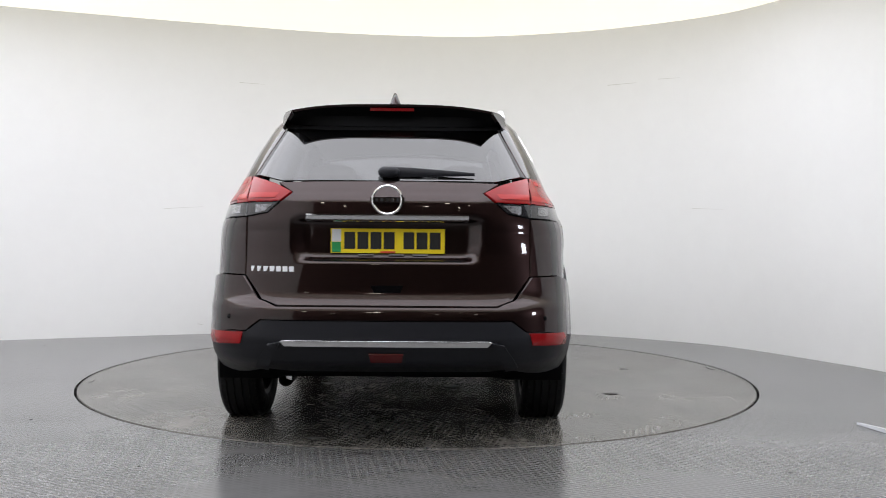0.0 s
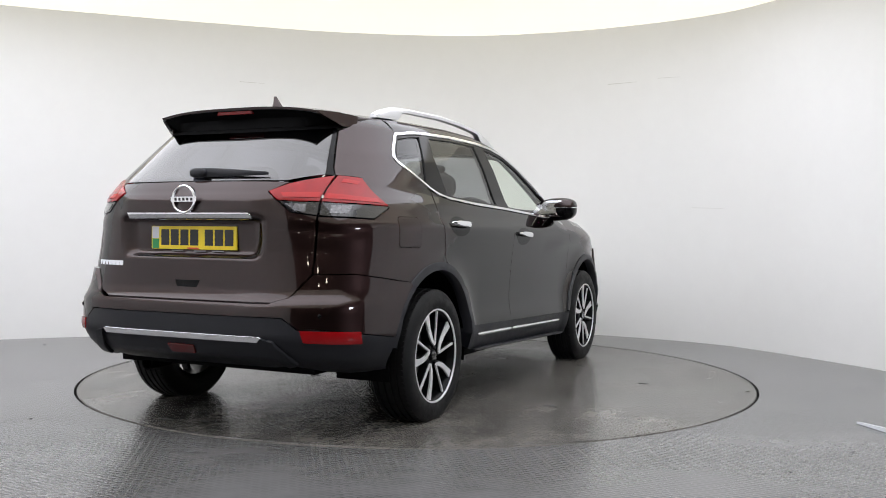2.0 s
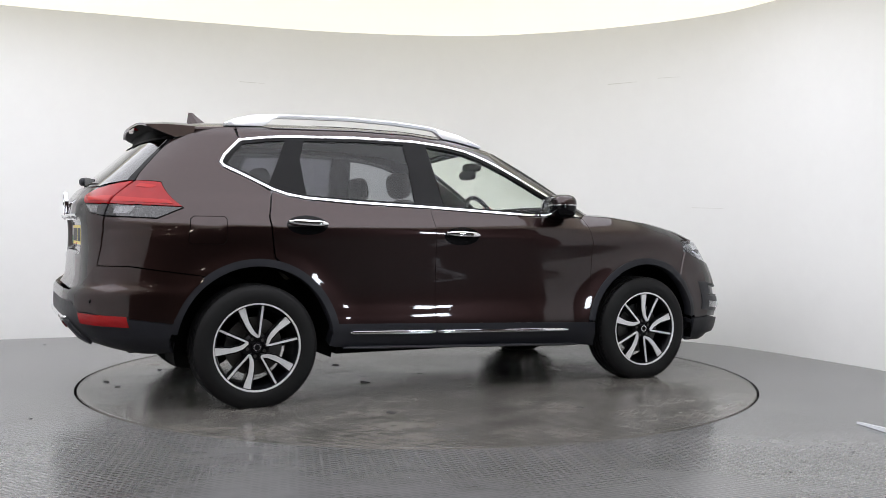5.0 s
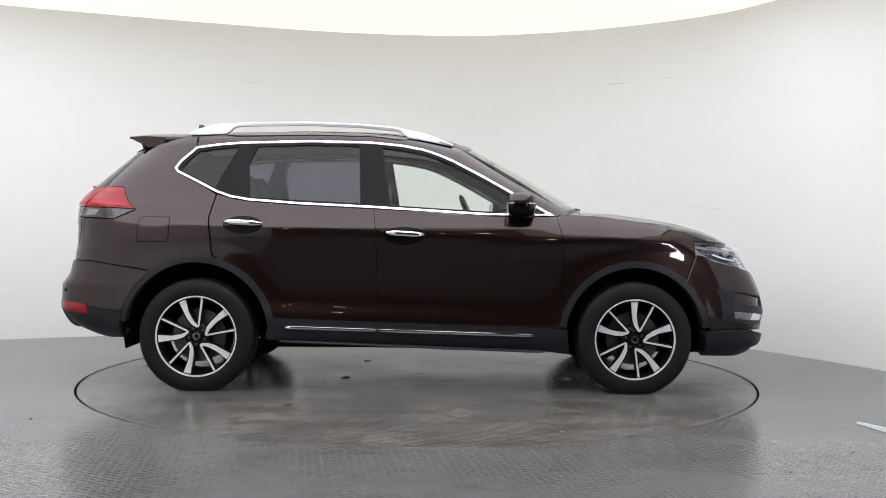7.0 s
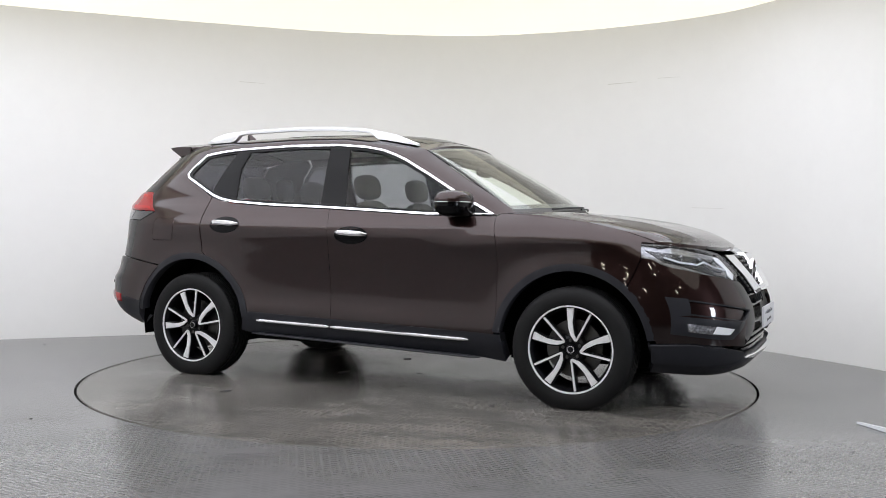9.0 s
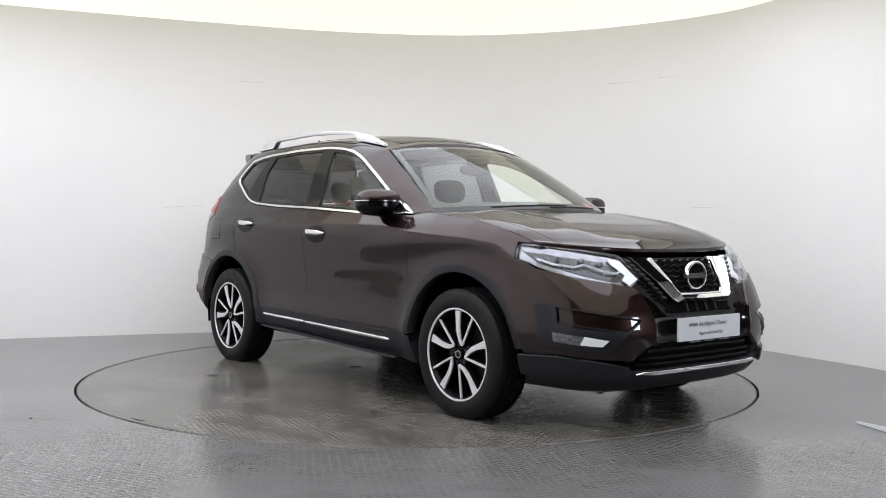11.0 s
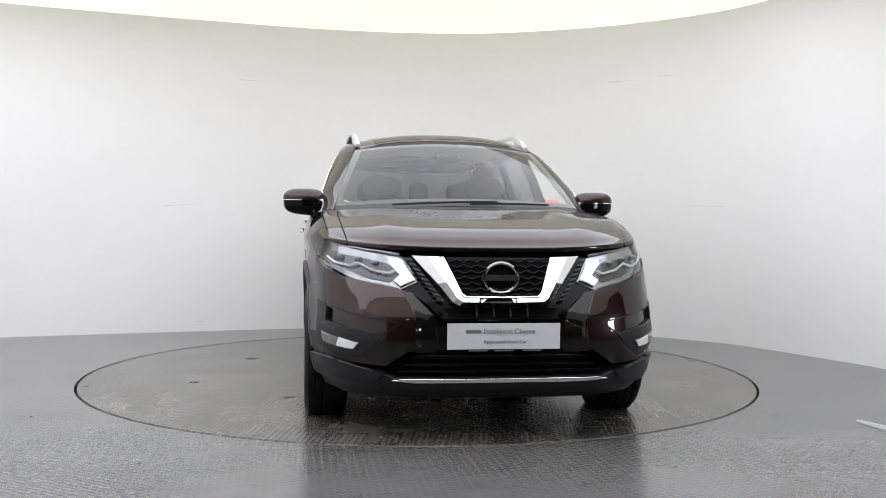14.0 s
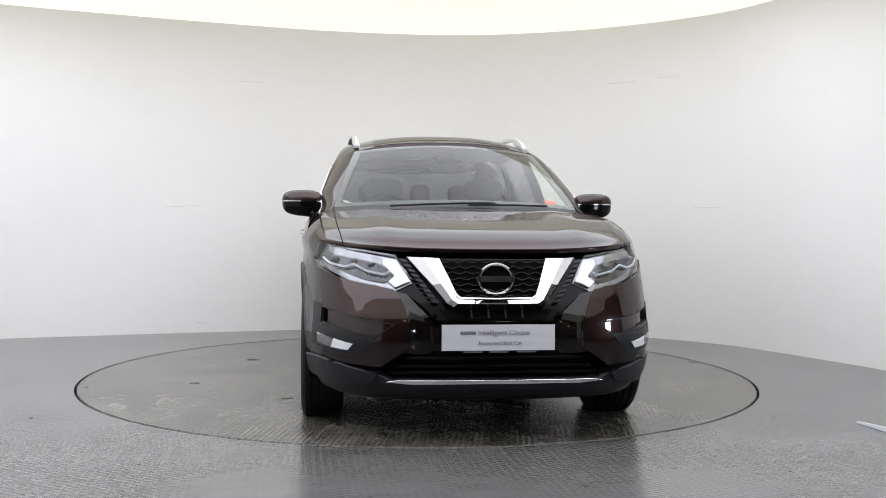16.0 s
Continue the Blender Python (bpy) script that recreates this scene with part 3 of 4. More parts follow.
def body_side(s):
    f = side_map(s)
    shut_f = [(.872, 1.094), (.905, .935), (.908, .80), (.898, .48)]
    door_r = [(-1.247, 1.221), (-1.278, 1.073), (-1.264, .95), (-1.252, .847), (-1.225, .823)]
    arc_door = arc(HUB_R, ARCH_R - .012, 74, 10)
    rear = door_r + arc_door + [(-.236, .412), (-.240, .60), (-.25, .995), (-.268, 1.135), (-.75, 1.155), (-1.051, 1.176), (-1.16, 1.195)]
    d = panel("rear_door", rear, f, M_PAINT, car)
    handle(d, -1.067, 1.038, s, 0.0)
    d2 = panel("front_door", [(-.268, 1.135), (-.25, .995), (-.240, .60), (-.236, .412), (.89, .374)] + shut_f[::-1] + [(.434, 1.096)], f, M_PAINT, car)
    handle(d2, -.075, .978, s, 0.0)
    panel("front_fender", shut_f + [(.90, .42)] + arc(HUB_F, ARCH_F - .012, 172, 48, 22) + [(1.69, .745), (1.738, .86), (1.735, .951), (1.79, .946), (1.822, .953), (1.77, .9695), (1.714, .9875), (1.658, 1.0055), (1.6, 1.022), (1.5, 1.045), (1.4, 1.065), (1.1, 1.098), (.9, 1.110)], f, M_PAINT, car)
    # windows
    panel("window_frame", inset(WIN, .013), f, M_GLOSS, car, "gloss black window frame", holes=(PANE_Q, PANE_R, PANE_F), lift=-.004, gap=0, depth=.03)
    panel("window_trim", WIN, f, M_CHROME, car, "bright chrome window surround", holes=(inset(WIN, .0125),), lift=.005, gap=0, depth=.012, step=.02)
    for nm, p, m in (("quarter_window", PANE_Q, M_TINT), ("rear_window", PANE_R, M_TINT), ("front_window", PANE_F, M_GLASS)):
        panel(nm, inset(p, -.004), f, m, car, lift=-.012, gap=0, depth=0)
    # cladding
    for nm, hub, r0, r1, a0, a1 in (("front_arch_trim", HUB_F, ARCH_F, LIP_F, 8, 172), ("rear_arch_trim", HUB_R, ARCH_R, LIP_R, 8, 170)):
        panel(nm, arc(hub, r0, a0, a1, 40) + arc(hub, r1, a1, a0, 40), f, M_BLACK, car, "matt black wheel arch trim", lift=.010, depth=.06, gap=0, step=.025)
    panel("sill", [(-.90, .458), (.935, .402), (.955, .24), (.75, .262), (-.88, .318), (-.93, .33)], f, M_BLACK, car, "matt black plastic sill", lift=.004, depth=.08)
    for x0, x1 in ((-.80, -.243), (-.230, .73)):
        path = [(x, s * (y_side(x, .392 - .0265 * (x + .5)) + .012), .392 - .0265 * (x + .5)) for x in np.linspace(x0, x1, 24)]
        part("sill_strip", sweep(path, round_section(.016, .020, 10), scales=[.5] + [1] * 22 + [.4]), M_CHROME, car, "chrome sill strip")
    path = [(x, s * (y_side(x, .35) + .006), .312 - .033 * (x + .8)) for x in np.linspace(-.84, .80, 24)]
    part("sill_step", sweep(path, round_section(.05, .016, 10), scales=[.5] + [1] * 22 + [.5]), M_BLACK, car, "black plastic sill ledge")
    flap = [(-1.715, 1.06), (-1.695, 1.074), (-1.535, 1.074), (-1.522, 1.06), (-1.527, .935), (-1.54, .921), (-1.715, .921), (-1.728, .935)]
    if s < 0:
        panel("fuel_flap", flap, f, M_PAINT, car, gap=.002, lift=.0015)
    # rear quarter, round the corner
    q = [("x", x, z) for x, z in [(-1.253, 1.220), (-1.284, 1.073), (-1.270, .95), (-1.258, .847), (-1.235, .82)] + arc(HUB_R, ARCH_R - .012, 78, 126, 10) + [(-1.661, .748), (-1.87, .777), (-2.03, .80)]]
    q = [(k, a[1] + (b[1] - a[1]) * i / 6, a[2] + (b[2] - a[2]) * i / 6) for a, b in zip(q, q[1:]) for k in "x" for i in range(6)] + q[-1:]
    q += [("y", .664, .80), ("y", .664, 1.068), ("x", -1.885, 1.058), ("x", -1.745, 1.118), ("x", -1.85, 1.262), ("x", -1.90, 1.268), ("y", .660, 1.270), ("y", .637, 1.31), ("y", .597, 1.40), ("y", .545, 1.515), ("x", -1.70, 1.535), ("x", -1.645, 1.588)]
    q += [("x", x, z) for x, z in [(-1.42, 1.598), (-1.406, 1.530), (-1.507, 1.432), (-1.533, 1.385), (-1.514, 1.355), (-1.40, 1.301), (-1.32, 1.262)]]
    qp = ends(False, q, s)
    holes = (ends(False, [("x", x, z) for x, z in dense(inset(flap, -.0006), .02)], s),) if s < 0 else ()
    panel("rear_quarter", qp, REAR, M_PAINT, car, holes=holes)
    pil = ends(False, [("y", .625, 1.272), ("y", .656, 1.272), ("y", .633, 1.312), ("y", .593, 1.40), ("y", .541, 1.515), ("y", .50, 1.555), ("y", .55, 1.45)], s)
    panel("rear_pillar_trim", pil, REAR, M_GLOSS, car, "gloss black rear pillar trim", lift=-.002)
    # tail lamp on the quarter and on the tailgate
    lamp = panel("tail_lamp", ends(False, [("y", .668, 1.138), ("x", -1.755, 1.126), ("x", -1.85, 1.258), ("x", -1.92, 1.264), ("y", .668, 1.266)], s), REAR, M_RED, car, "red tail lamp with a smoked lower half", lift=.006, depth=.03, gap=.0006)
    panel("lower_lens", ends(False, [("y", .668, 1.134), ("y", .668, 1.073), ("x", -1.885, 1.062), ("x", -1.752, 1.12)], s), REAR, M_SMOKE, lamp, "smoked clear lens", lift=.005, depth=.03, gap=.0006)
    panel("light_bar", ends(False, [("y", .672, 1.152), ("x", -1.80, 1.138), ("x", -1.82, 1.158), ("y", .672, 1.176)], s), REAR, M_RED_LIGHT, lamp, lift=.0085, depth=.004, gap=0)
    panel("light_bar", ends(False, [("y", .69, 1.232), ("x", -1.90, 1.224), ("x", -1.875, 1.240), ("y", .69, 1.25)], s), REAR, M_RED_LIGHT, lamp, lift=.0085, depth=.004, gap=0)
    panel("reverse_lens", ends(False, [("y", .70, 1.122), ("y", .70, 1.083), ("x", -2.02, 1.082), ("x", -1.99, 1.122)], s), REAR, M_CLEARLAMP, lamp, lift=.0075, depth=.004, gap=0)
    g = [(.660, 1.138), (.500, 1.142), (.444, 1.184), (.52, 1.222), (.66, 1.264)]
    lamp = panel("tail_lamp", [(s * y, z) for y, z in g], gate_map, M_RED, car, "red tail lamp with a smoked lower half", lift=.006, depth=.03, gap=.0006)
    panel("lower_lens", [(s * y, z) for y, z in [(.660, 1.134), (.505, 1.138), (.558, 1.090), (.660, 1.074)]], gate_map, M_SMOKE, lamp, "smoked clear lens", lift=.005, depth=.03, gap=.0006)
    panel("light_bar", [(s * y, z) for y, z in [(.655, 1.155), (.52, 1.156), (.50, 1.176), (.655, 1.180)]], gate_map, M_RED_LIGHT, lamp, lift=.0085, depth=.004, gap=0)
    panel("reverse_lens", [(s * y, z) for y, z in [(.615, 1.126), (.53, 1.128), (.57, 1.094), (.615, 1.088)]], gate_map, M_CLEARLAMP, lamp, lift=.0075, depth=.004, gap=0)
    # roof rail
    xs = np.linspace(-1.47, .225, 60)
    top = smooth_tab([(-1.47, 1.622), (-1.42, 1.648), (-1.30, 1.680), (-1.1, 1.692), (-.7, 1.699), (-.4, 1.690), (-.15, 1.670), (.07, 1.624), (.225, 1.562)], -1.6, .4)
    bm = bmesh.new()
    rows = []
    for x in xs:
        zt, zr = top(x), roof_edge_z(x) + 0.008
        mid = max(0, min(1, (x + 1.23) / .05)) * max(0, min(1, (-.06 - x) / .05))
        zb = (1 - mid) * min(zr, zt - .012) + mid * (zt - .024)
        w = .019 - .006 * max(0, (abs(x + .6) - .75))
        y = .565 + .02 * math.cos((x + .6) * 1.4)
        rows.append([(x, s * (y + a * w), zb + (zt - zb) * b) for a, b in ((-1, 0), (-1, .7), (-.6, 1), (.6, 1), (1, .7), (1, 0))])
    vs = ribbon(bm, rows, closed=True)
    bm.faces.new(vs[0]), bm.faces.new(vs[-1])
    part("roof_rail", bm, M_SATIN, car, "satin silver roof rail")
    # cant rail and windscreen pillar
    low = [p for p in WIN[2:15]]
    low = [q for a, b in zip(low, low[1:]) for q in [(a[0] + (b[0] - a[0]) * k / 5, a[1] + (b[1] - a[1]) * k / 5) for k in range(5)]] + [low[-1]]
    rows = [[], [], [], []]
    for x, z in low:
        a = Vector((x, s * (y_side(x, z - .004) + .001), z - .004))
        if x < .20:
            b = Vector((x, s * roof_edge_y(x), roof_edge_z(x)))
        else:
            k = (x - .20) / (.858 - .20)
            b = Vector((.275, s * .595, 1.527)).lerp(Vector((.975, s * .75, 1.114)), k)
        n = Vector((0.15, s * .8, .6)) * .010
        for r, k in zip(rows, (0, .33, .7, 1)):
            rows[rows.index(r)].append(a.lerp(b, k) + n * (4 * k * (1 - k)))
    bm = bmesh.new()
    ribbon(bm, rows)
    part("roof_side", bm, M_PAINT, car, sharp=60)


def handle(door, x, z, s, tilt):
    f = side_map(s)
    cup = [(x + .122 * math.cos(a), z - .008 + .056 * math.sin(a)) for a in np.linspace(0, 2 * math.pi, 25)[:-1]]
    panel("handle_cup", cup, f, M_GLOSS, door, lift=.0015, depth=.004, gap=0)
    path = []
    for k in np.linspace(-1, 1, 15):
        px, pz = x + .006 + .115 * k, z + .006 - .006 * k
        path.append((px, s * (y_side(px, pz) + .010 + .020 * (1 - k ** 4)), pz))
    sc = [max(.35, 1 - abs(k) ** 5) for k in np.linspace(-1, 1, 15)]
    part("handle", sweep(path, round_section(.018, .034), scales=sc), M_CHROME, door, "chrome door handle")


def roof_edge_z(x):
    return tab(x, [(-1.64, 1.592), (-1.4, 1.602), (-1.1, 1.612), (-.68, 1.620), (-.3, 1.612), (0, 1.582), (.2, 1.545), (.30, 1.520)])


def roof_edge_y(x):
    return tab(x, [(-1.64, .575), (-1.3, .60), (-.3, .61), (.3, .588)])


ROOF_Z = smooth_tab([(-1.64, 1.650), (-1.2, 1.668), (-.7, 1.676), (-.2, 1.667), (.1, 1.643), (.228, 1.617), (.36, 1.573)], -1.7, .5, width=.1)


def roof_map(u, v):
    front = .36 - .06 * u * u
    x = -1.64 + (front + 1.64) * v
    ze, zc = roof_edge_z(x + (.06 * u * u) * 0), ROOF_Z(x + .06 * u * u * v)
    return Vector((x, u * roof_edge_y(x), zc - (zc - ze) * abs(u) ** 2.6))


def screen_map(u, v):
    a = Vector((.365 - .06 * u * u, .595 * u, 1.570 - .048 * u * u))
    b = Vector((1.12 - .16 * u * u, .75 * u, 1.140 - .026 * u * u))
    p = a.lerp(b, v)
    return p + Vector((.5, 0, .85)) * (.014 * 4 * v * (1 - v))


HOOD_C = smooth_tab([(0, 1.137), (.25, 1.116), (.47, 1.082), (.655, 1.054), (.84, 1.004), (.95, .955), (1.0, .908)], -.1, 1.1, width=.06)
HOOD_E = smooth_tab([(0, 1.112), (.25, 1.104), (.6, 1.064), (.85, 1.008), (1.0, .952)], -.1, 1.1, width=.06)


def hood_map(u, v):
    ym = tab(v, [(0, .800), (.3, .815), (.6, .813), (.85, .800), (1, .782)])
    y = u * ym
    zf = .899 + .050 * (abs(y) / .78) ** 2
    x0, x1 = 1.085 - .20 * u * u, x_front(y, zf) - .012
    x = x0 + (x1 - x0) * v
    z = HOOD_C(v) - (HOOD_C(v) - HOOD_E(v)) * abs(u) ** 2.8
    z += .010 * math.exp(-((abs(u) - .62) / .10) ** 2) * (4 * v * (1 - v)) - .006 * math.exp(-(u / .35) ** 2) * (4 * v * (1 - v))
    return Vector((x, y, z))


def body_top():
    panel("roof", [(-1, 0), (1, 0), (1, 1), (-1, 1)], roof_map, M_PAINT, car, step=.045, gap=0, depth=.02)
    sun = panel("sunroof", [(-.78, .40), (.78, .40), (.78, .955), (-.78, .955)], roof_map, M_GLOSS, car, "black glass sunroof", step=.045, gap=0, lift=.003, depth=.004)
    panel("windscreen", [(-1, .02), (1, .02), (1, .96), (-1, .96)], screen_map, M_SCREEN, car, step=.05, gap=.004, depth=0)
    rim = [(-1, .0), (1, .0), (1, 1.0), (-1, 1.0)]
    panel("windscreen_seal", rim, screen_map, M_INK, car, "black windscreen border", step=.05, gap=0, depth=.01, lift=-.004, holes=([(-.93, .045), (.93, .045), (.95, .90), (-.95, .90)],))
    panel("hood", [(-.885, .012), (0, .012), (.885, .012), (.905, .5), (.90, .998), (0, .998), (-.90, .998), (-.905, .5)], hood_map, M_PAINT, car, step=.04, depth=.025)
    for s in (-1, 1):
        panel("fender_top", [(s * .889, .012), (s * 1.0, .0), (s * 1.0, .998), (s * .904, .998), (s * .909, .5)], hood_map, M_PAINT, car, step=.03, depth=.02, gap=.001)
    # cowl with wipers
    bm = bmesh.new()
    ribbon(bm, [[screen_map(u, .93) + Vector((0, 0, -.012)) for u in np.linspace(-1, 1, 24)], [hood_map(u * .98, .03) + Vector((.02, 0, -.022)) for u in np.linspace(-1, 1, 24)]])
    part("cowl", bm, M_BLACK, car)
    for u0, u1, v0, v1 in ((-.55, .28, .99, .955), (.05, .72, .99, .958)):
        w = [screen_map(u0 + (u1 - u0) * k, v0 + (v1 - v0) * k) + Vector((.012, 0, .006)) for k in np.linspace(0, 1, 12)]
        part("wiper", sweep(w, round_section(.010, .012, 8)), M_BLACK, car, "black wiper arm and blade")
    # spoiler
    bm = bmesh.new()
    rows = []
    for y in np.linspace(-.57, .57, 41):
        k = abs(y) / .57
        zr = roof_map(y / .575, 0).z
        tip, zt = -1.915 + .02 * k ** 3, 1.630 - .030 * k ** 3.2
        mid, ym, yt = (zr + zt) / 2 + .006, y * .94, y * .86
        rows.append([(-1.635, y, zr), (-1.78, ym, mid), (tip, yt, zt), (tip + .003, yt, zt - .012), (tip + .05, yt, zt - .020), (-1.78, ym, mid - .03), (-1.635, y, zr - .03)])
    vs = ribbon(bm, rows, closed=True)
    bm.faces.new(vs[0]), bm.faces.new(vs[-1][::-1])
    sp = part("spoiler", bm, M_PAINT, car, sharp=30)
    bm = bmesh.new()
    rows = []
    for y in np.linspace(-.562, .562, 33):
        k = abs(y) / .57
        tip, zt = -1.915 + .02 * k ** 3, 1.630 - .030 * k ** 3.2
        zl = 1.502 + .024 * k ** 4
        xl = x_rear(y, zl) - .004
        rows.append([(tip + .010, y * .86, zt - .012), (tip + .06, y * .9, .6 * zt + .4 * zl), (xl + .03, y * .97, zl + .022), (xl - .004, y, zl), (xl + .05, y, zl + .01)])
    ribbon(bm, rows)
    part("spoiler_underside", bm, M_INNER, sp, "black spoiler underside")
    for q in (-1, 1):
        bm = bmesh.new()
        edge = [(-1.635, .577, 1.594), (-1.78, .542, 1.602), (-1.897, .492, 1.601), (-1.86, .512, 1.578), (-1.745, .562, 1.528), (-1.645, .580, 1.545)]
        ribbon(bm, [[(x, q * (y - .02), z) for x, y, z in edge], [(x, q * y, z) for x, y, z in edge]], closed=True)
        bm.faces.new([bm.verts.new((x, q * y, z)) for x, y, z in edge])
        bmesh.ops.remove_doubles(bm, verts=bm.verts, dist=1e-5)
        part("end_cap", bm, M_PAINT, sp)
    bm = slab(-1.908, -.108, 1.597, -1.885, .108, 1.613)
    part("brake_light", bm, M_RED_DEEP, sp, "high red brake light")
    # aerial fin
    bm = bmesh.new()
    rows = []
    for k in np.linspace(0, 1, 9):
        z = 1.652 + .085 * k
        x0, x1, w = -1.575 + .012 * k, -1.40 - .135 * k ** .7, .034 * (1 - k) ** .8 + .004
        rows.append([(x0, 0, z), (x0 + .02, w * .8, z), ((x0 + x1) / 2, w, z), (x1, 0, z), ((x0 + x1) / 2, -w, z), (x0 + .02, -w * .8, z)])
    vs = ribbon(bm, rows, closed=True)
    bm.faces.new(vs[-1])
    part("aerial_fin", bm, M_PAINT, car, "dark shark-fin aerial")


def flat_plate(name, x, y0, z0, y1, z1, mat, parent, label="", thick=.006, facing=-1):
    bm = slab(min(x, x + facing * thick), min(y0, y1), z0, max(x, x + facing * thick), max(y0, y1), z1)
    return part(name, bm, mat, parent, label)


def letters(name, text, size, mat, parent, m):
    cu = bpy.data.curves.new(name, "FONT")
    cu.body, cu.size, cu.align_x, cu.extrude = text, size, "LEFT", 0.0006
    tmp = new(name, cu)
    dg = bpy.context.evaluated_depsgraph_get()
    me = bpy.data.meshes.new_from_object(tmp.evaluated_get(dg))
    bpy.data.objects.remove(tmp)
    me.materials.clear()
    me.materials.append(mat)
    ob = new(name, me)
    ob.parent, ob.matrix_local = parent, m
    return ob


def body_rear():
    gate = [(-.66, .80), (-.575, .692), (-.50, .668), (.50, .668), (.575, .692), (.66, .80), (.66, 1.070), (.556, 1.087), (.50, 1.134), (.438, 1.184), (.515, 1.232), (0, 1.238), (-.515, 1.232), (-.438, 1.184), (-.50, 1.134), (-.556, 1.087), (-.66, 1.070)]
    g = panel("tailgate", gate, gate_map, M_PAINT, car, step=.02, depth=.03)
    panel("rear_screen", [(-.505, 1.240), (.505, 1.240), (.628, 1.272), (.575, 1.40), (.52, 1.53), (0, 1.57), (-.52, 1.53), (-.575, 1.40), (-.628, 1.272)], gate_map, M_TINT_REAR, car, step=.03, depth=.008)
    panel("tailgate_strip", [(-.372, 1.062), (.372, 1.062), (.368, 1.083), (-.368, 1.083)], gate_map, M_CHROME, g, "chrome strip over the plate", lift=.016, depth=.02, gap=0)
    # emblem: plain ring with a bar
    bm = bmesh.new()
    ringpts = [(-2.288, .066 * math.cos(a), 1.148 + .064 * math.sin(a)) for a in np.linspace(0, 2 * math.pi, 49)]
    sweep(ringpts, round_section(.014, .020, 8), bm, Vector((1, 0, 0)))
    emb = part("emblem", bm, M_CHROME, g, "round chrome emblem")
    part("emblem_bar", slab(-2.296, -.077, 1.136, -2.276, .077, 1.160), M_CHROME, emb)
    for k in range(5):
        part("emblem_stroke", slab(-2.2975, .048 - k * .024 - .006, 1.141, -2.2955, .048 - k * .024 + .006, 1.155), M_INK, emb)
    # model badge as plain bars
    for k in range(7):
        y = .632 - k * .0305
        xx = x_rear(y, .83)
        bm = slab(xx - .006, y - .022, .818, xx + .01, y, .842)
        part("badge_bar", bm, M_LAMPWHITE, g, "bright badge stroke")
    # plate
    pl = flat_plate("number_plate", -2.216, -.262, .905, .262, 1.018, M_YELLOW, g, "yellow rear number plate with black characters", .008)
    flat_plate("plate_band", -2.2245, .215, .908, .257, .955, M_GREEN, pl, "", .001)
    flat_plate("plate_band", -2.2245, .215, .957, .257, 1.015, M_WHITE, pl, "", .001)
    y = .200
    for k in range(7):
        flat_plate("character_bar", -2.2245, y - .050, .924, y, 1.002, M_INK, pl, "", .0012)
        y -= .0605 + (.030 if k == 3 else 0)
    flat_plate("maker_bar", -2.2245, -.035, .9065, .035, .914, M_REDINK, pl, "", .0012)
    for y in (-.15, -.04, .10):
        flat_plate("plate_note", -2.222, y - .035, .895, y + .035, .901, M_GREYINK, pl, "", .002)
    panel("release_recess", [(-.075, .758), (-.06, .725), (.06, .725), (.075, .758)], gate_map, M_GLOSS, g, lift=.002, depth=.004, gap=0)
    panel("hollow_edge", [(-.40, .925), (-.335, .868), (.335, .868), (.40, .925), (.392, .925), (.33, .872), (-.33, .872), (-.392, .925)], gate_map, M_GLOSS, g, lift=.001, depth=.003, gap=0, step=.015)
    # rear wiper
    w = [gate_map(.03 - .43 * k, 1.283 - .010 * k) + Vector((-.022, 0, 0)) for k in np.linspace(0, 1, 14)]
    wp = part("rear_wiper", sweep(w, round_section(.022, .050, 10), scales=[1 - .72 * (i / 13) ** 1.5 for i in range(14)]), M_BLACK, car, "black rear wiper")
    part("wiper_cap", blob(gate_map(0, 1.27).x - .02, .0, 1.280, .025, .05, .025), M_BLACK, wp)
    # bumper
    half = [("y", .50, .655), ("y", .58, .684), ("y", .664, .796), ("x", -2.03, .796), ("x", -1.87, .773), ("x", -1.661, .744)] + [("x", x, z) for x, z in arc(HUB_R, ARCH_R - .012, 128, 156, 8)]
    half += [("x", -1.81, .488), ("x", -2.05, .522), ("y", .70, .549), ("y", .638, .549), ("y", .57, .602)]
    out = ends(False, half, 1)
    panel("rear_bumper", out + [(-u, z) for u, z in out[::-1]], REAR, M_PAINT, car, step=.03, depth=.05, lift=.016)
    half = [("y", .566, .600), ("y", .634, .547), ("y", .70, .547), ("x", -2.05, .520), ("x", -1.805, .486)] + [("x", x, z) for x, z in arc(HUB_R, ARCH_R - .012, 162, 172, 3)] + [("x", -1.80, .335), ("x", -1.95, .330), ("y", .66, .345), ("y", .56, .375), ("y", .45, .362)]
    out = ends(False, half, 1)
    low = panel("rear_bumper_trim", out + [(-u, z) for u, z in out[::-1]], REAR, M_BLACK, car, "matt black lower bumper trim", step=.03, depth=.07, gap=.001, lift=.016)
    half = [("y", .455, .496), ("y", .475, .510), ("y", .46, .514)]
    out = ends(False, half, 1)
    panel("skid_strip", out + [(-u, z) for u, z in out[::-1]], REAR, M_CHROME, low, "bright chrome skid strip", lift=.028, depth=.015, gap=0)
    for s in (-1, 1):
        panel("arm", ends(False, [("y", .475, .508), ("y", .53, .50), ("y", .60, .40), ("y", .545, .385)], s), REAR, M_BLACK, low, lift=.034, depth=.02, gap=0)
        panel("reflector", ends(False, [("y", .645, .545), ("x", -2.045, .530), ("x", -2.03, .478), ("y", .66, .497)], s), REAR, M_RED, low, "red rear reflector", lift=.023, depth=.012, gap=0)
        part("parking_sensor", blob(REAR(ends(False, [("y", .72, .61)], s)[0][0], .61).x - .014, s * .725, .61, .006, .012, .012, 2), M_GLOSS, car)
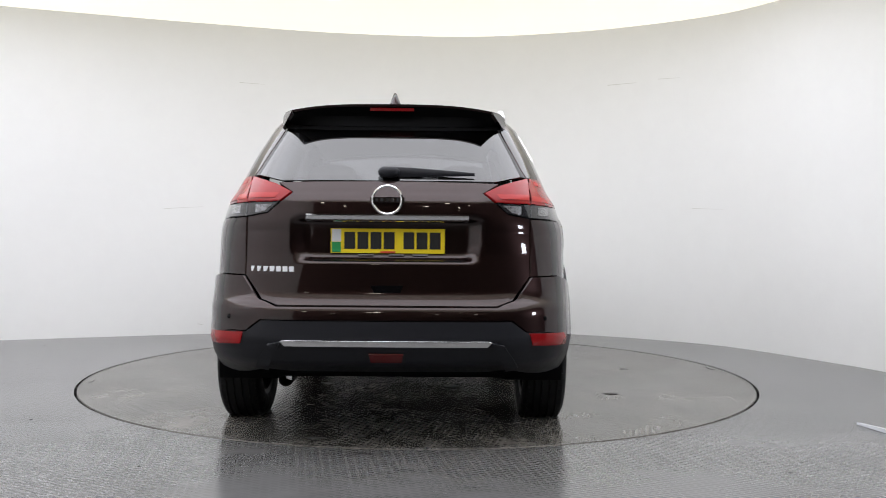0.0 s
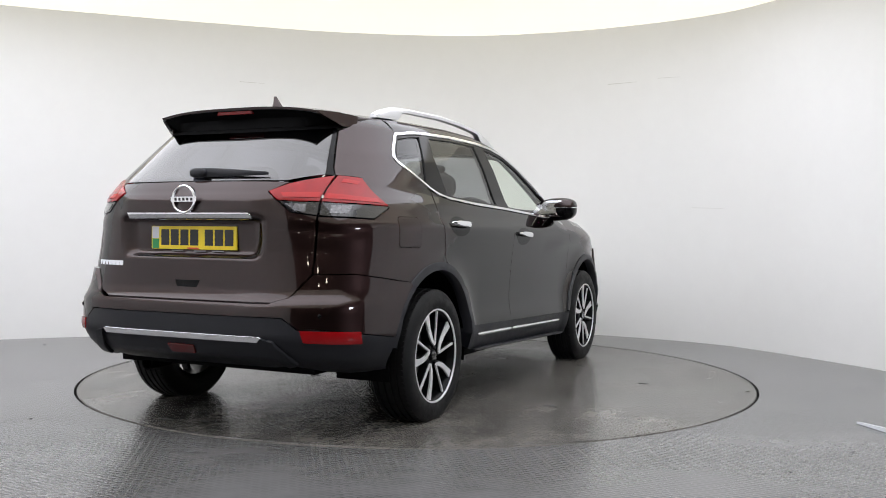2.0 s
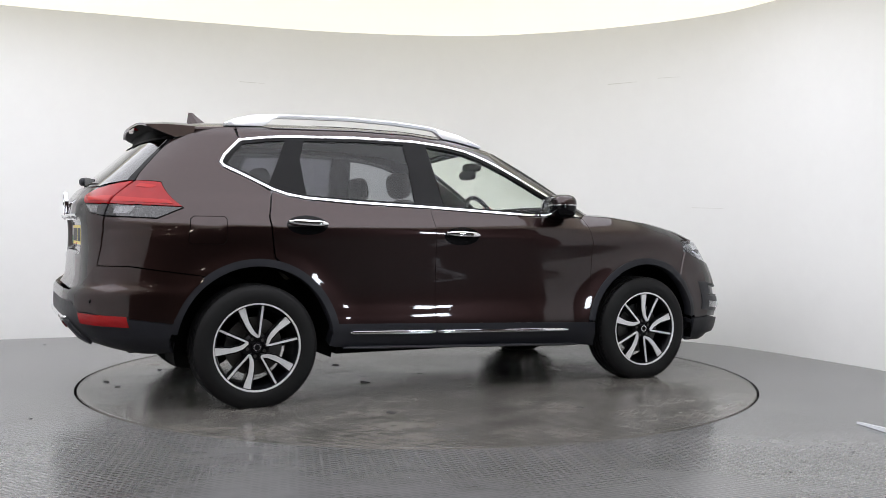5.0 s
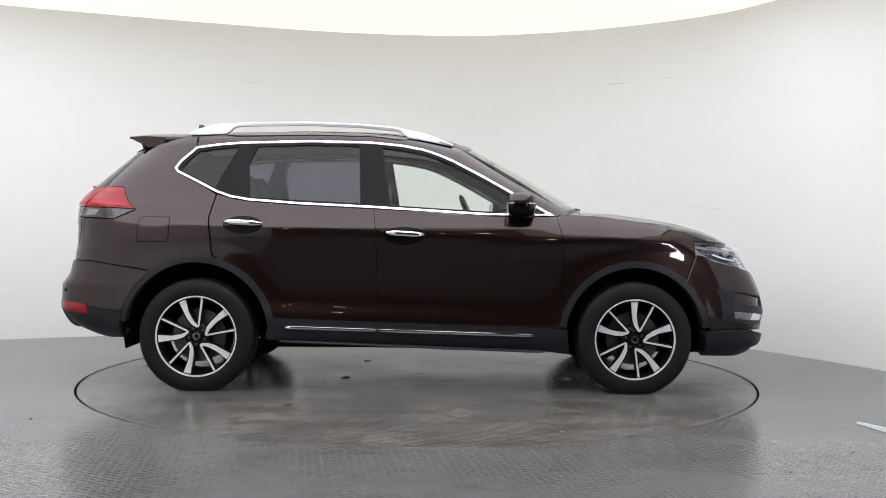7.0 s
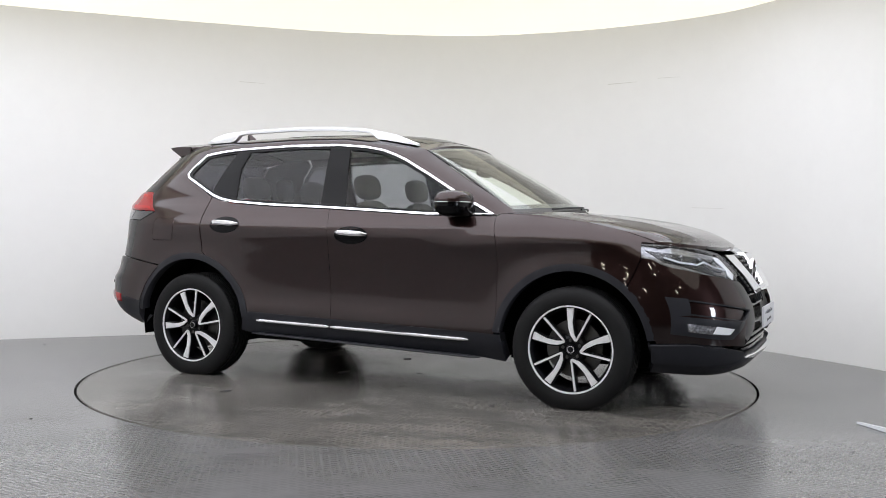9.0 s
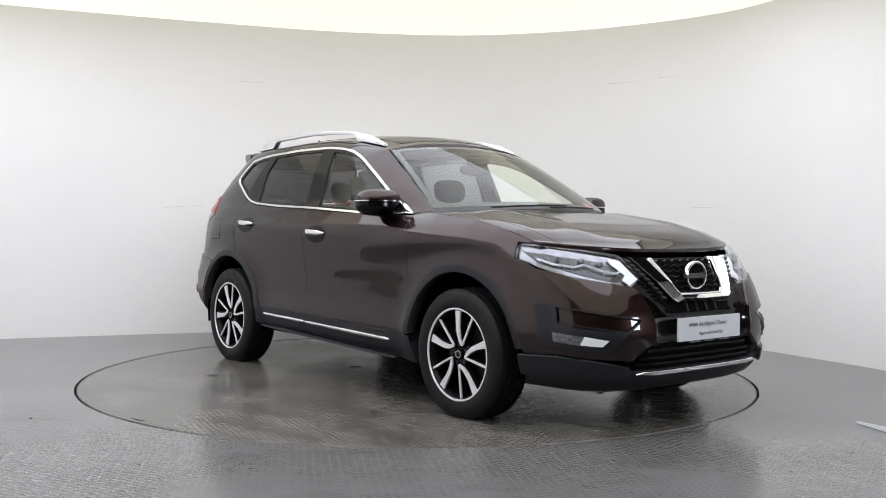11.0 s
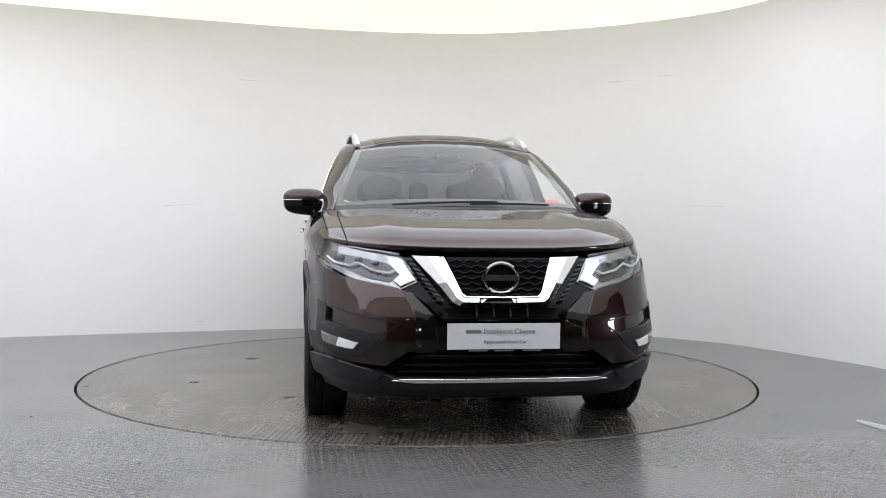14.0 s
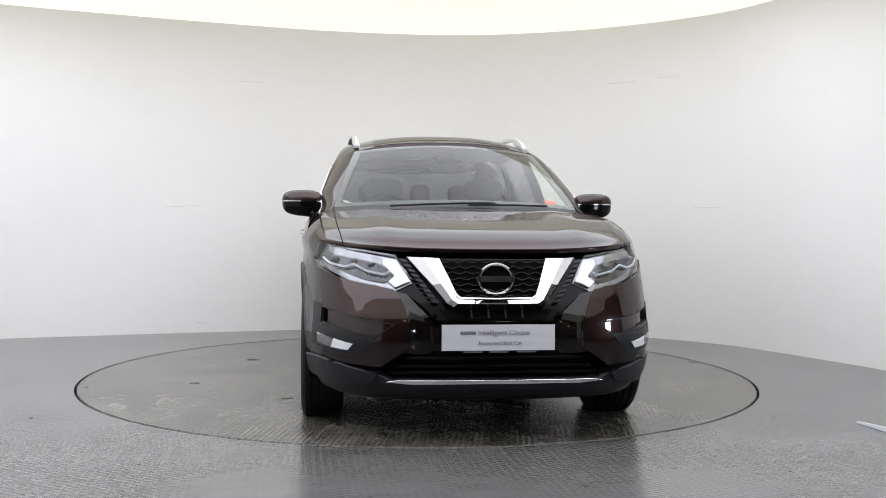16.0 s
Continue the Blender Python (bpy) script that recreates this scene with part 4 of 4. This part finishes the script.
    panel("fog_lamp", ends(False, [("y", .078, .462)], 1) + ends(False, [("y", .070, .424)], 1) + ends(False, [("y", .070, .424)], -1) + ends(False, [("y", .078, .462)], -1), REAR, M_RED_DEEP, low, "red rear fog lamp", lift=.026, depth=.012, gap=0)
    bm = lathe([(.030, 0), (.036, 0), (.036, .16), (.030, .16), (.030, 0)], 24)
    bmesh.ops.transform(bm, matrix=Matrix.Translation((-1.84, .50, .285)) @ Matrix.Rotation(radians(90), 4, "Z"), verts=bm.verts)
    part("exhaust_pipe", bm, M_INNER, car)


VENT = [("y", .800, .642), ("y", .47, .574), ("y", .56, .512), ("y", .805, .560)]


RIDGE = [(.43, .42), (.466, .407), (.54, .402), (.63, .42), (.70, .45), (.728, .477)]


def scoop_map(y, z):
    """The nose with its middle sunk between the two ridges of the bumper."""
    d = max(0.0, tab(z, RIDGE) - abs(y))
    return nose_map(y, z) - Vector((.062 * (1 - math.exp(-d / .075)), 0, 0))


def body_front():
    # bumper skin
    cheek = [("y", .405, .466), ("y", .400, .54), ("y", .418, .63), ("y", .448, .70), ("y", .475, .728), ("y", .72, .778), ("y", .815, .822), ("x", 1.79, .858), ("x", 1.742, .864), ("x", 1.730, .835), ("x", 1.718, .806), ("x", 1.706, .776), ("x", 1.694, .747)]
    cheek += [("x", x, z) for x, z in arc(HUB_F, ARCH_F - .012, 47.5, 10, 8)] + [("x", 1.83, .397), ("x", 2.0, .403), ("y", .70, .388), ("y", .535, .375)]
    bum = new("front_bumper")
    bum.parent = car
    tagged(bum)
    for q in (-1, 1):
        panel("bumper_cheek", ends(True, cheek, q), FRONT, M_PAINT, bum, step=.025, depth=.06, lift=.010, holes=[ends(True, VENT, q)])
        # black plastic frame outside; its top edge is the recess's shade, drawn black
        panel("vent_frame_shade", ends(True, VENT, q), FRONT, M_BLACK, bum, "black frame and painted shade line round the bumper panel", lift=.0115, depth=.02, gap=0, holes=[inset(ends(True, VENT, q), .007)])
        panel("vent_panel", ends(True, VENT, q), FRONT, M_PAINT, bum, "recessed bumper panel", lift=-.008, depth=.004, gap=-.006)
    mid = [(.27, .582), (.335, .65), (.41, .712), (.47, .728), (.50, .66), (.47, .55), (.46, .45), (.37, .430)]
    panel("bumper_middle", [(y, z) for y, z in mid] + [(-y, z) for y, z in mid[::-1]], scoop_map, M_PIANO, bum, "gloss black recessed middle of the bumper", step=.02, depth=.03, lift=-.002)
    half = [("y", .50, .318), ("y", .548, .340), ("y", .70, .384), ("x", 2.0, .399), ("x", 1.83, .393), ("x", 1.785, .385), ("x", 1.785, .235), ("x", 1.95, .225), ("y", .6, .215), ("y", .2, .205)]
    out = ends(True, half, 1)
    lip = panel("front_bumper_trim", out + [(-u, z) for u, z in out[::-1]], FRONT, M_BLACK, car, "matt black lower bumper trim", step=.03, depth=.06, gap=.001, lift=.006)
    for q in (-1, 1):
        panel("corner_guard", ends(True, [("x", 1.80, .392), ("x", 2.0, .398), ("y", .70, .382), ("y", .545, .348), ("y", .565, .312), ("y", .62, .292), ("x", 2.0, .285), ("x", 1.80, .30)], q), FRONT, M_BLACK, lip, "proud black corner guard", lift=.026, depth=.03, gap=0, step=.025)
    half = [("y", .40, .304), ("y", .505, .312), ("y", .46, .319)]
    out = ends(True, half, 1)
    panel("skid_strip", out + [(-u, z) for u, z in out[::-1]], FRONT, M_CHROME, lip, "chrome skid strip", lift=.02, depth=.02, gap=0)
    # lower intake
    out = ends(True, [("y", .37, .44), ("y", .49, .418), ("y", .555, .335), ("y", .48, .31)], 1)
    panel("lower_grille", out + [(-u, z) for u, z in out[::-1]], FRONT, M_INNER, car, "black lower air intake", lift=-.05, depth=.02, gap=0)
    for z, yy in ((.412, .42), (.375, .46), (.345, .49)):
        out = ends(True, [("y", yy, z - .005), ("y", yy, z + .007)], 1)
        panel("grille_bar", out + [(-u, q) for u, q in out[::-1]], FRONT, M_GLOSS, car, "black intake bar", lift=-.022, depth=.02, gap=0)
    # black mask behind the grille
    mask = [(.462, .888), (.45, .874), (.385, .77), (.475, .73), (.41, .715), (.335, .655), (.27, .585)]
    panel("grille_mask", [(y, z) for y, z in mask] + [(-y, z) for y, z in mask[::-1]], nose_map, M_GLOSS, car, "gloss black grille surround", lift=-.026, depth=.02, gap=0)
    panel("upper_intake", [(-.27, .648), (-.235, .602), (.235, .602), (.27, .648)], nose_map, M_INNER, car, lift=-.020, depth=.004, gap=0)
    for y in (-.12, -.04, .04, .12):
        panel("intake_rib", [(y - .004, .646), (y + .004, .646), (y + .004, .604), (y - .004, .604)], nose_map, M_BLACK, car, lift=-.002, depth=.008, gap=0)
    back = [(-.262, .872), (-.185, .688), (.185, .688), (.262, .872)]
    gr = panel("grille", back, nose_map, M_INNER, car, "black mesh grille with wavy bars", lift=-.008, depth=.01, gap=0)
    for k in range(7):
        z = .700 + k * .0262
        yy = .185 + (.255 - .185) * (z - .688) / .184
        path = [nose_map(y, z + .0055 * math.cos(y / .0165 * math.pi * .5 + k * math.pi)) + Vector((.004, 0, 0)) for y in np.linspace(-yy, yy, 50)]
        part("grille_bar", sweep(path, round_section(.014, .0065, 6)), M_GLOSS, gr)
    outer, inner = [(-.408, .880), (-.300, .752), (-.235, .668), (-.205, .651), (0, .648)], [(-.258, .874), (-.212, .768), (-.188, .712), (-.168, .697), (0, .694)]
    outer, inner = (p + [(-y, z) for y, z in p[-2::-1]] for p in (outer, inner))
    rows = []
    for (ya, za), (yb, zb) in zip(outer, inner):
        at = lambda k, up: nose_map(ya + (yb - ya) * k, za + (zb - za) * k) + Vector((up, 0, 0))
        rows.append([at(0, -.03), at(0, .010), at(.05, .016), at(.47, .050), at(.86, .020), at(.90, .024), at(1, .022), at(1.02, -.02)])
    bm = bmesh.new()
    ribbon(bm, rows)
    v = part("grille_vee", bm, M_CHROME, car, "broad chrome V-shaped grille trim", sharp=14)
    for s in (-1, 1):
        for k in range(9):
            z = .868 - k * .0225
            y = .442 - k * .0165
            panel("grille_fin", [(s * (y - .002), z), (s * (y - .032), z - .005), (s * (y - .040), z - .017), (s * (y - .010), z - .012)], nose_map, M_BLACK, v, lift=.004, depth=.01, gap=0)
    bm = bmesh.new()
    sweep([(2.222, .079 * math.cos(a), .780 + .070 * math.sin(a)) for a in np.linspace(0, 2 * math.pi, 49)], round_section(.016, .022, 8), bm, Vector((1, 0, 0)))
    emb = part("emblem", bm, M_CHROME, gr, "round chrome emblem")
    part("emblem_disc", blob(2.210, 0, .780, .008, .074, .066, 2, seg=28), M_INNER, emb)
    part("emblem_bar", slab(2.212, -.088, .767, 2.231, .088, .793), M_BRAKE, emb)
    # plate
    pl = flat_plate("show_plate", 2.310, -.264, .458, .262, .576, M_WHITE, car, "white show plate with grey lettering", .010, 1)
    turn = pose(0, 0, 0, 90, 0, 90)
    flat_plate("word_bar", 2.3205, -.180, .531, -.108, .546, M_GREYINK, pl, "", .001, 1)
    letters("lettering", "Intelligent Choice", .034, M_GREYINK, pl, pose(2.3215, -.098, .529) @ turn)
    letters("lettering", "Approved Used Car", .025, M_GREYINK, pl, pose(2.3215, -.098, .484) @ turn)
    for y in (-.12, 0, .13):
        flat_plate("plate_note", 2.312, y - .045, .448, y + .045, .454, M_GREYINK, pl, "", .004, 1)
    for s in (-1, 1):
        # head lamp
        o = ends(True, [("x", 1.728, .946), ("y", .80, .940), ("y", .74, .930), ("y", .60, .909), ("y", .462, .888), ("y", .385, .775), ("y", .475, .735), ("y", .60, .757), ("y", .72, .785), ("y", .81, .828), ("x", 1.79, .860), ("x", 1.744, .868)], s)
        hl = panel("head_lamp", o, FRONT, M_LAMPBASE, car, "clear head lamp with silver reflector and light strips", lift=-.030, depth=.01, gap=0)
        panel("lens_cover", o, FRONT, M_LENS, hl, "clear lens cover", lift=.002, depth=.03, gap=.001)
        panel("dark_bezel", ends(True, [("x", 1.76, .915), ("y", .80, .905), ("y", .62, .874), ("y", .53, .855), ("y", .47, .80), ("y", .52, .770), ("y", .62, .785), ("y", .74, .820), ("y", .81, .85)], s), FRONT, M_SMOKE, hl, lift=-.024, depth=.005, gap=0)
        for pts in ([("y", .80, .868), ("y", .765, .842), ("y", .70, .828), ("y", .655, .842), ("y", .60, .812), ("y", .52, .796), ("y", .485, .812)],):
            q = ends(True, pts, s)
            path = [FRONT(u, z) + Vector((-.012, 0, 0)) for u, z in dense(q + q[::-1][1:-1], .02)[:len(dense(q, .02)) - 3]]
            part("light_strip", sweep(path, round_section(.007, .011, 8)), M_LAMPWHITE, hl, "white light strip")
        for yy, zz in ((.74, .868), (.655, .858), (.575, .843)):
            u = ends(True, [("y", yy, zz)], s)[0]
            c = FRONT(*u) + Vector((-.022, 0, 0))
            part("projector", blob(c.x, c.y, c.z, .010, .020, .014, 2.6), M_CLEARLAMP, hl, "clear projector lens")
        panel("inner_reflector", ends(True, [("y", .458, .872), ("y", .42, .81), ("y", .398, .778), ("y", .47, .748), ("y", .50, .775), ("y", .468, .80), ("y", .52, .852), ("y", .52, .878)], s), FRONT, M_LAMPWHITE, hl, "white reflector", lift=-.016, depth=.006, gap=0)
        # side vent and fog lamp
        panel("vent_edge", ends(True, [("y", .836, .655), ("y", .796, .645), ("y", .80, .556), ("y", .836, .55)], s), FRONT, M_BLACK, bum, lift=.013, depth=.006, gap=0)
        bz = panel("fog_bezel", ends(True, [("y", .836, .556), ("y", .70, .527), ("y", .560, .512), ("y", .590, .478), ("y", .645, .424), ("y", .70, .424), ("y", .836, .455)], s), FRONT, M_BLACK, bum, "black fog lamp bezel", lift=.016, depth=.02, gap=0)
        panel("fog_lamp", ends(True, [("y", .812, .512), ("y", .648, .483), ("y", .672, .450), ("y", .70, .447), ("y", .808, .470)], s), FRONT, M_CLEARLAMP, bz, "clear fog lamp", lift=.020, depth=.006, gap=0)
        panel("running_light", ends(True, [("y", .735, .498), ("y", .652, .482), ("y", .674, .452), ("y", .745, .460)], s), FRONT, M_LAMPWHITE, bz, "white lamp half", lift=.023, depth=.004, gap=0)
        c = nose_map(s * .295, .615)
        part("parking_sensor", blob(c.x + .0, c.y, c.z, .012, .016, .016, 2), M_INNER, bum)
        c = FRONT(ends(True, [("x", 1.88, .56)], s)[0][0], .56)
        part("parking_sensor", blob(c.x, c.y, c.z, .012, .006, .012, 2), M_INNER, bum)


def mirror(s):
    m = new("door_mirror")
    m.parent = car
    def shell(lo, hi, grow, mat, nm, label=""):
        bm = blob(.655, s * .925, 1.168, .085 + grow, .125 + grow, .074 + grow, 3.2, seg=28)
        for v in bm.verts:
            k = (v.co.y * s - .80) / .25
            v.co.z += .012 * (1 - k) * (1 if v.co.z > 1.168 else -1) - (.012 * (1 - k))
            v.co.x -= .035 * max(0, k) ** 2
        bmesh.ops.bisect_plane(bm, geom=bm.verts[:] + bm.edges[:] + bm.faces[:], plane_co=(0, 0, lo), plane_no=(0, 0, -1), clear_outer=True)
        bmesh.ops.bisect_plane(bm, geom=bm.verts[:] + bm.edges[:] + bm.faces[:], plane_co=(0, 0, hi), plane_no=(0, 0, 1), clear_outer=True)
        part(nm, bm, mat, m, label, sharp=60)
    shell(1.172, 1.4, .002, M_PAINT, "housing")
    shell(1.0, 1.174, 0, M_GLOSS, "lower_cover", "gloss black lower cover")
    shell(1.172, 1.177, .003, M_CHROME, "indicator", "thin clear indicator strip")
    bm = blob(.568, s * .915, 1.166, .006, .104, .058, 4, seg=24)
    part("mirror_glass", bm, M_CHROME, m, "mirror glass")
    bm = blob(.580, s * .915, 1.166, .010, .112, .066, 4, seg=24)
    part("mirror_rim", bm, M_GLOSS, m)
    bm = sweep([(.72, s * .795, 1.085), (.70, s * .84, 1.098), (.67, s * .885, 1.115)], round_section(.09, .035, 10), up=Vector((0, 0, 1)))
    part("stalk", bm, M_GLOSS, m)


def wheel(x, s, spin):
    w = new("wheel")
    w.parent = car
    prof = [(.238, -.10), (.250, -.108), (.285, -.114), (.320, -.111), (.341, -.101), (.351, -.090), (.355, -.074)]
    for y in (-.058, -.020, .020, .058):
        prof += [(.356, y - .006), (.348, y - .005), (.348, y + .005), (.356, y + .006)]
    prof += [(.355, .074), (.351, .090), (.341, .101), (.320, .111), (.285, .114), (.250, .108), (.238, .10)]
    bm = lathe(prof + [prof[0]], 72)
    for vert in bm.verts:
        vert.co.z = max(vert.co.z, -.3395)
    part("tyre", bm, M_RUBBER, w, "black road tyre", sharp=25)
    bm = bmesh.new()
    for k in range(72):
        for e in (-1, 1):
            one = slab(.3465, -.010, -.0045, .3555, .010, .0045)
            for vert in one.verts:
                vert.co.y += e * .078
            bmesh.ops.transform(one, matrix=Matrix.Rotation(radians(5 * k + 1.2 * e), 4, "Y"), verts=one.verts)
            tmp = bpy.data.meshes.new("tread_block")
            one.to_mesh(tmp)
            one.free()
            bm.from_mesh(tmp)
            bpy.data.meshes.remove(tmp)
    for vert in bm.verts:
        vert.co.z = max(vert.co.z, -.3390)
    tagged(part("tread", bm, M_RUBBER, w), "rows of shoulder tread blocks", kind="stuff")
    # barrel and lip
    part("barrel", lathe([(.242, -.100), (.236, -.094), (.222, -.06), (.215, .09), (.240, .10)], 56), M_RIMBLACK, w)
    part("rim_lip", lathe([(.2405, -.104), (.2425, -.1085), (.2505, -.1085), (.2525, -.104), (.2505, -.098), (.2405, -.098), (.2405, -.104)], 72), M_RIM, w, "bright machined rim edge")
    part("brake_disc", lathe([(.06, -.02), (.165, -.02), (.165, .0), (.06, .0)], 40), M_BRAKE, w)
    part("hub_plate", lathe([(.001, -.072), (.062, -.076), (.078, -.066), (.085, -.03), (.001, -.03)], 40), M_RIMBLACK, w)
    wide = [(-.027, .236), (.019, .237), (.010, .153), (.019, .09), (.036, .052), (.022, .046), (-.003, .079), (-.016, .121)]
    thin = [(.110, .211), (.122, .204), (.042, .056), (.034, .046), (.024, .048), (.031, .061)]
    rot = lambda pts, a: [(p[0] * math.cos(a) - p[1] * math.sin(a), p[0] * math.sin(a) + p[1] * math.cos(a)) for p in pts]
    for k in range(5):
        a = radians(72 * k + spin)
        part("spoke_back", extrude_flat(rot(inset(wide, -.006), a), -.088, -.045), M_RIMBLACK, w)
        part("spoke_back", extrude_flat(rot(inset(thin, -.005), a), -.088, -.045), M_RIMBLACK, w)
        part("spoke", extrude_flat(rot(wide, a), -.0955, -.085, taper=.0015), M_RIM, w, "machined alloy spoke")
        part("spoke", extrude_flat(rot(thin, a), -.0950, -.085, taper=.001), M_RIM, w, "machined alloy spoke")
        b = a + radians(25)
        bm = lathe([(.001, -.082), (.009, -.082), (.010, -.07)], 10)
        bmesh.ops.translate(bm, verts=bm.verts, vec=(.052 * math.cos(b), 0, .052 * math.sin(b)))
        part("wheel_nut", bm, M_BRAKE, w)
    part("hub_cap", lathe([(.001, -.093), (.026, -.092), (.029, -.086), (.029, -.07)], 28), M_RIMBLACK, w)
    part("hub_ring", lathe([(.017, -.0925), (.017, -.0955), (.021, -.0955), (.021, -.0925)], 28), M_CHROME, w)
    # the outer face looks to -y
    w.matrix_local = Matrix.Translation((x, s * .797, .340)) @ Matrix.Rotation(0 if s < 0 else math.pi, 4, "Z")
    return w


def inner_body():
    for s in (-1, 1):
        for hub, r in ((HUB_F, .445), (HUB_R, .455)):
            bm = bmesh.new()
            a = arc(hub, r, -12, 192, 30)
            ribbon(bm, [[(x, s * .865, z) for x, z in a], [(x, s * .56, z) for x, z in a]])
            part("wheel_liner", bm, M_INNER, car)
    for q in ((-.86, -.82, .27, .88, .82, 1.0), (.86, -.54, .22, 2.02, .54, .84), (-2.0, -.56, .30, -.84, .56, .86), (-1.86, -.74, .86, -.84, .74, 1.09), (.86, -.745, .83, 1.70, .745, .93),
              (.88, -.72, .93, 1.3, .72, 1.03), (-2.16, -.62, .62, -1.95, .62, 1.05), (1.95, -.40, .26, 2.12, .40, .80)):
        part("under_body", slab(*q), M_INNER, car)
    # cabin
    def seat(x, y, w, h=.36):
        t = new("seat")
        t.parent = car
        part("backrest", blob(x - .07, y, .93, .085, w / 2, .28, 3, rot=Matrix.Rotation(radians(-14), 3, "Y")), M_SEAT, t)
        part("headrest", blob(x - .15, y, 1.295, .05, min(.14, w / 3), .085, 3, rot=Matrix.Rotation(radians(-10), 3, "Y")), M_SEAT, t)
        bm = bmesh.new()
        for k in (-.05, .05):
            sweep([(x - .13, y + k, 1.16), (x - .15, y + k, 1.26)], round_section(.012, .012, 8), bm, Vector((0, 1, 0)))
        part("headrest_rods", bm, M_BRAKE, t)
    for y in (-.37, .37):
        seat(-.12, y, .50)
        seat(-1.05, y, .52)
    seat(-1.06, 0, .24)
    bm = blob(.80, 0, 1.02, .28, .74, .085, 4, seg=32)
    part("dashboard", bm, M_BLACK, car)
    sw = new("steering_wheel")
    sw.parent = car
    bm = bmesh.new()
    sweep([(0, .185 * math.cos(a), .185 * math.sin(a)) for a in np.linspace(0, 2 * math.pi, 33)], round_section(.03, .03, 8, 2), bm, Vector((1, 0, 0)))
    part("wheel_rim", bm, M_BLACK, sw)
    part("wheel_boss", blob(.02, 0, -.01, .03, .08, .06), M_BLACK, sw)
    bm = slab(-.008, -.17, -.02, .012, .17, .02)
    part("wheel_spoke", bm, M_BLACK, sw)
    sw.matrix_local = pose(.36, -.37, 1.06, 0, -24, 0)
    part("cabin_mirror", blob(.44, 0, 1.405, .02, .12, .035, 3), M_INNER, car)
    part("sensor_pod", blob(.475, 0, 1.462, .06, .075, .030, 3), M_INNER, car)
    # head lining and the inside of the roof
    bm = bmesh.new()
    ribbon(bm, [[roof_map(u, v) + Vector((0, 0, -.035)) for u in np.linspace(-.97, .97, 17)] for v in np.linspace(.02, .97, 24)])
    part("head_lining", bm, M_TRIM, car)
    panel("screen_sticker", [(.735, .845), (.84, .845), (.85, .895), (.745, .895)], screen_map, M_REDINK, car, "small red windscreen sticker", lift=-.006, depth=.001, gap=0)


for side in (-1, 1):
    body_side(side)
body_top()
body_rear()
body_front()
mirror(-1), mirror(1)
for side, sp in ((-1, 0), (1, 20)):
    wheel(HUB_F[0], side, sp)
    wheel(HUB_R[0], side, sp + 21)
inner_body()


def motions():
    rows = [(t, pose(0, 0, 0, 0, 0, a)) for t, a in TURN]
    walk(turntable, rows)
    walk(car, [(t, m @ Matrix.Translation((*OFFSET, 0))) for t, m in rows])


motions()
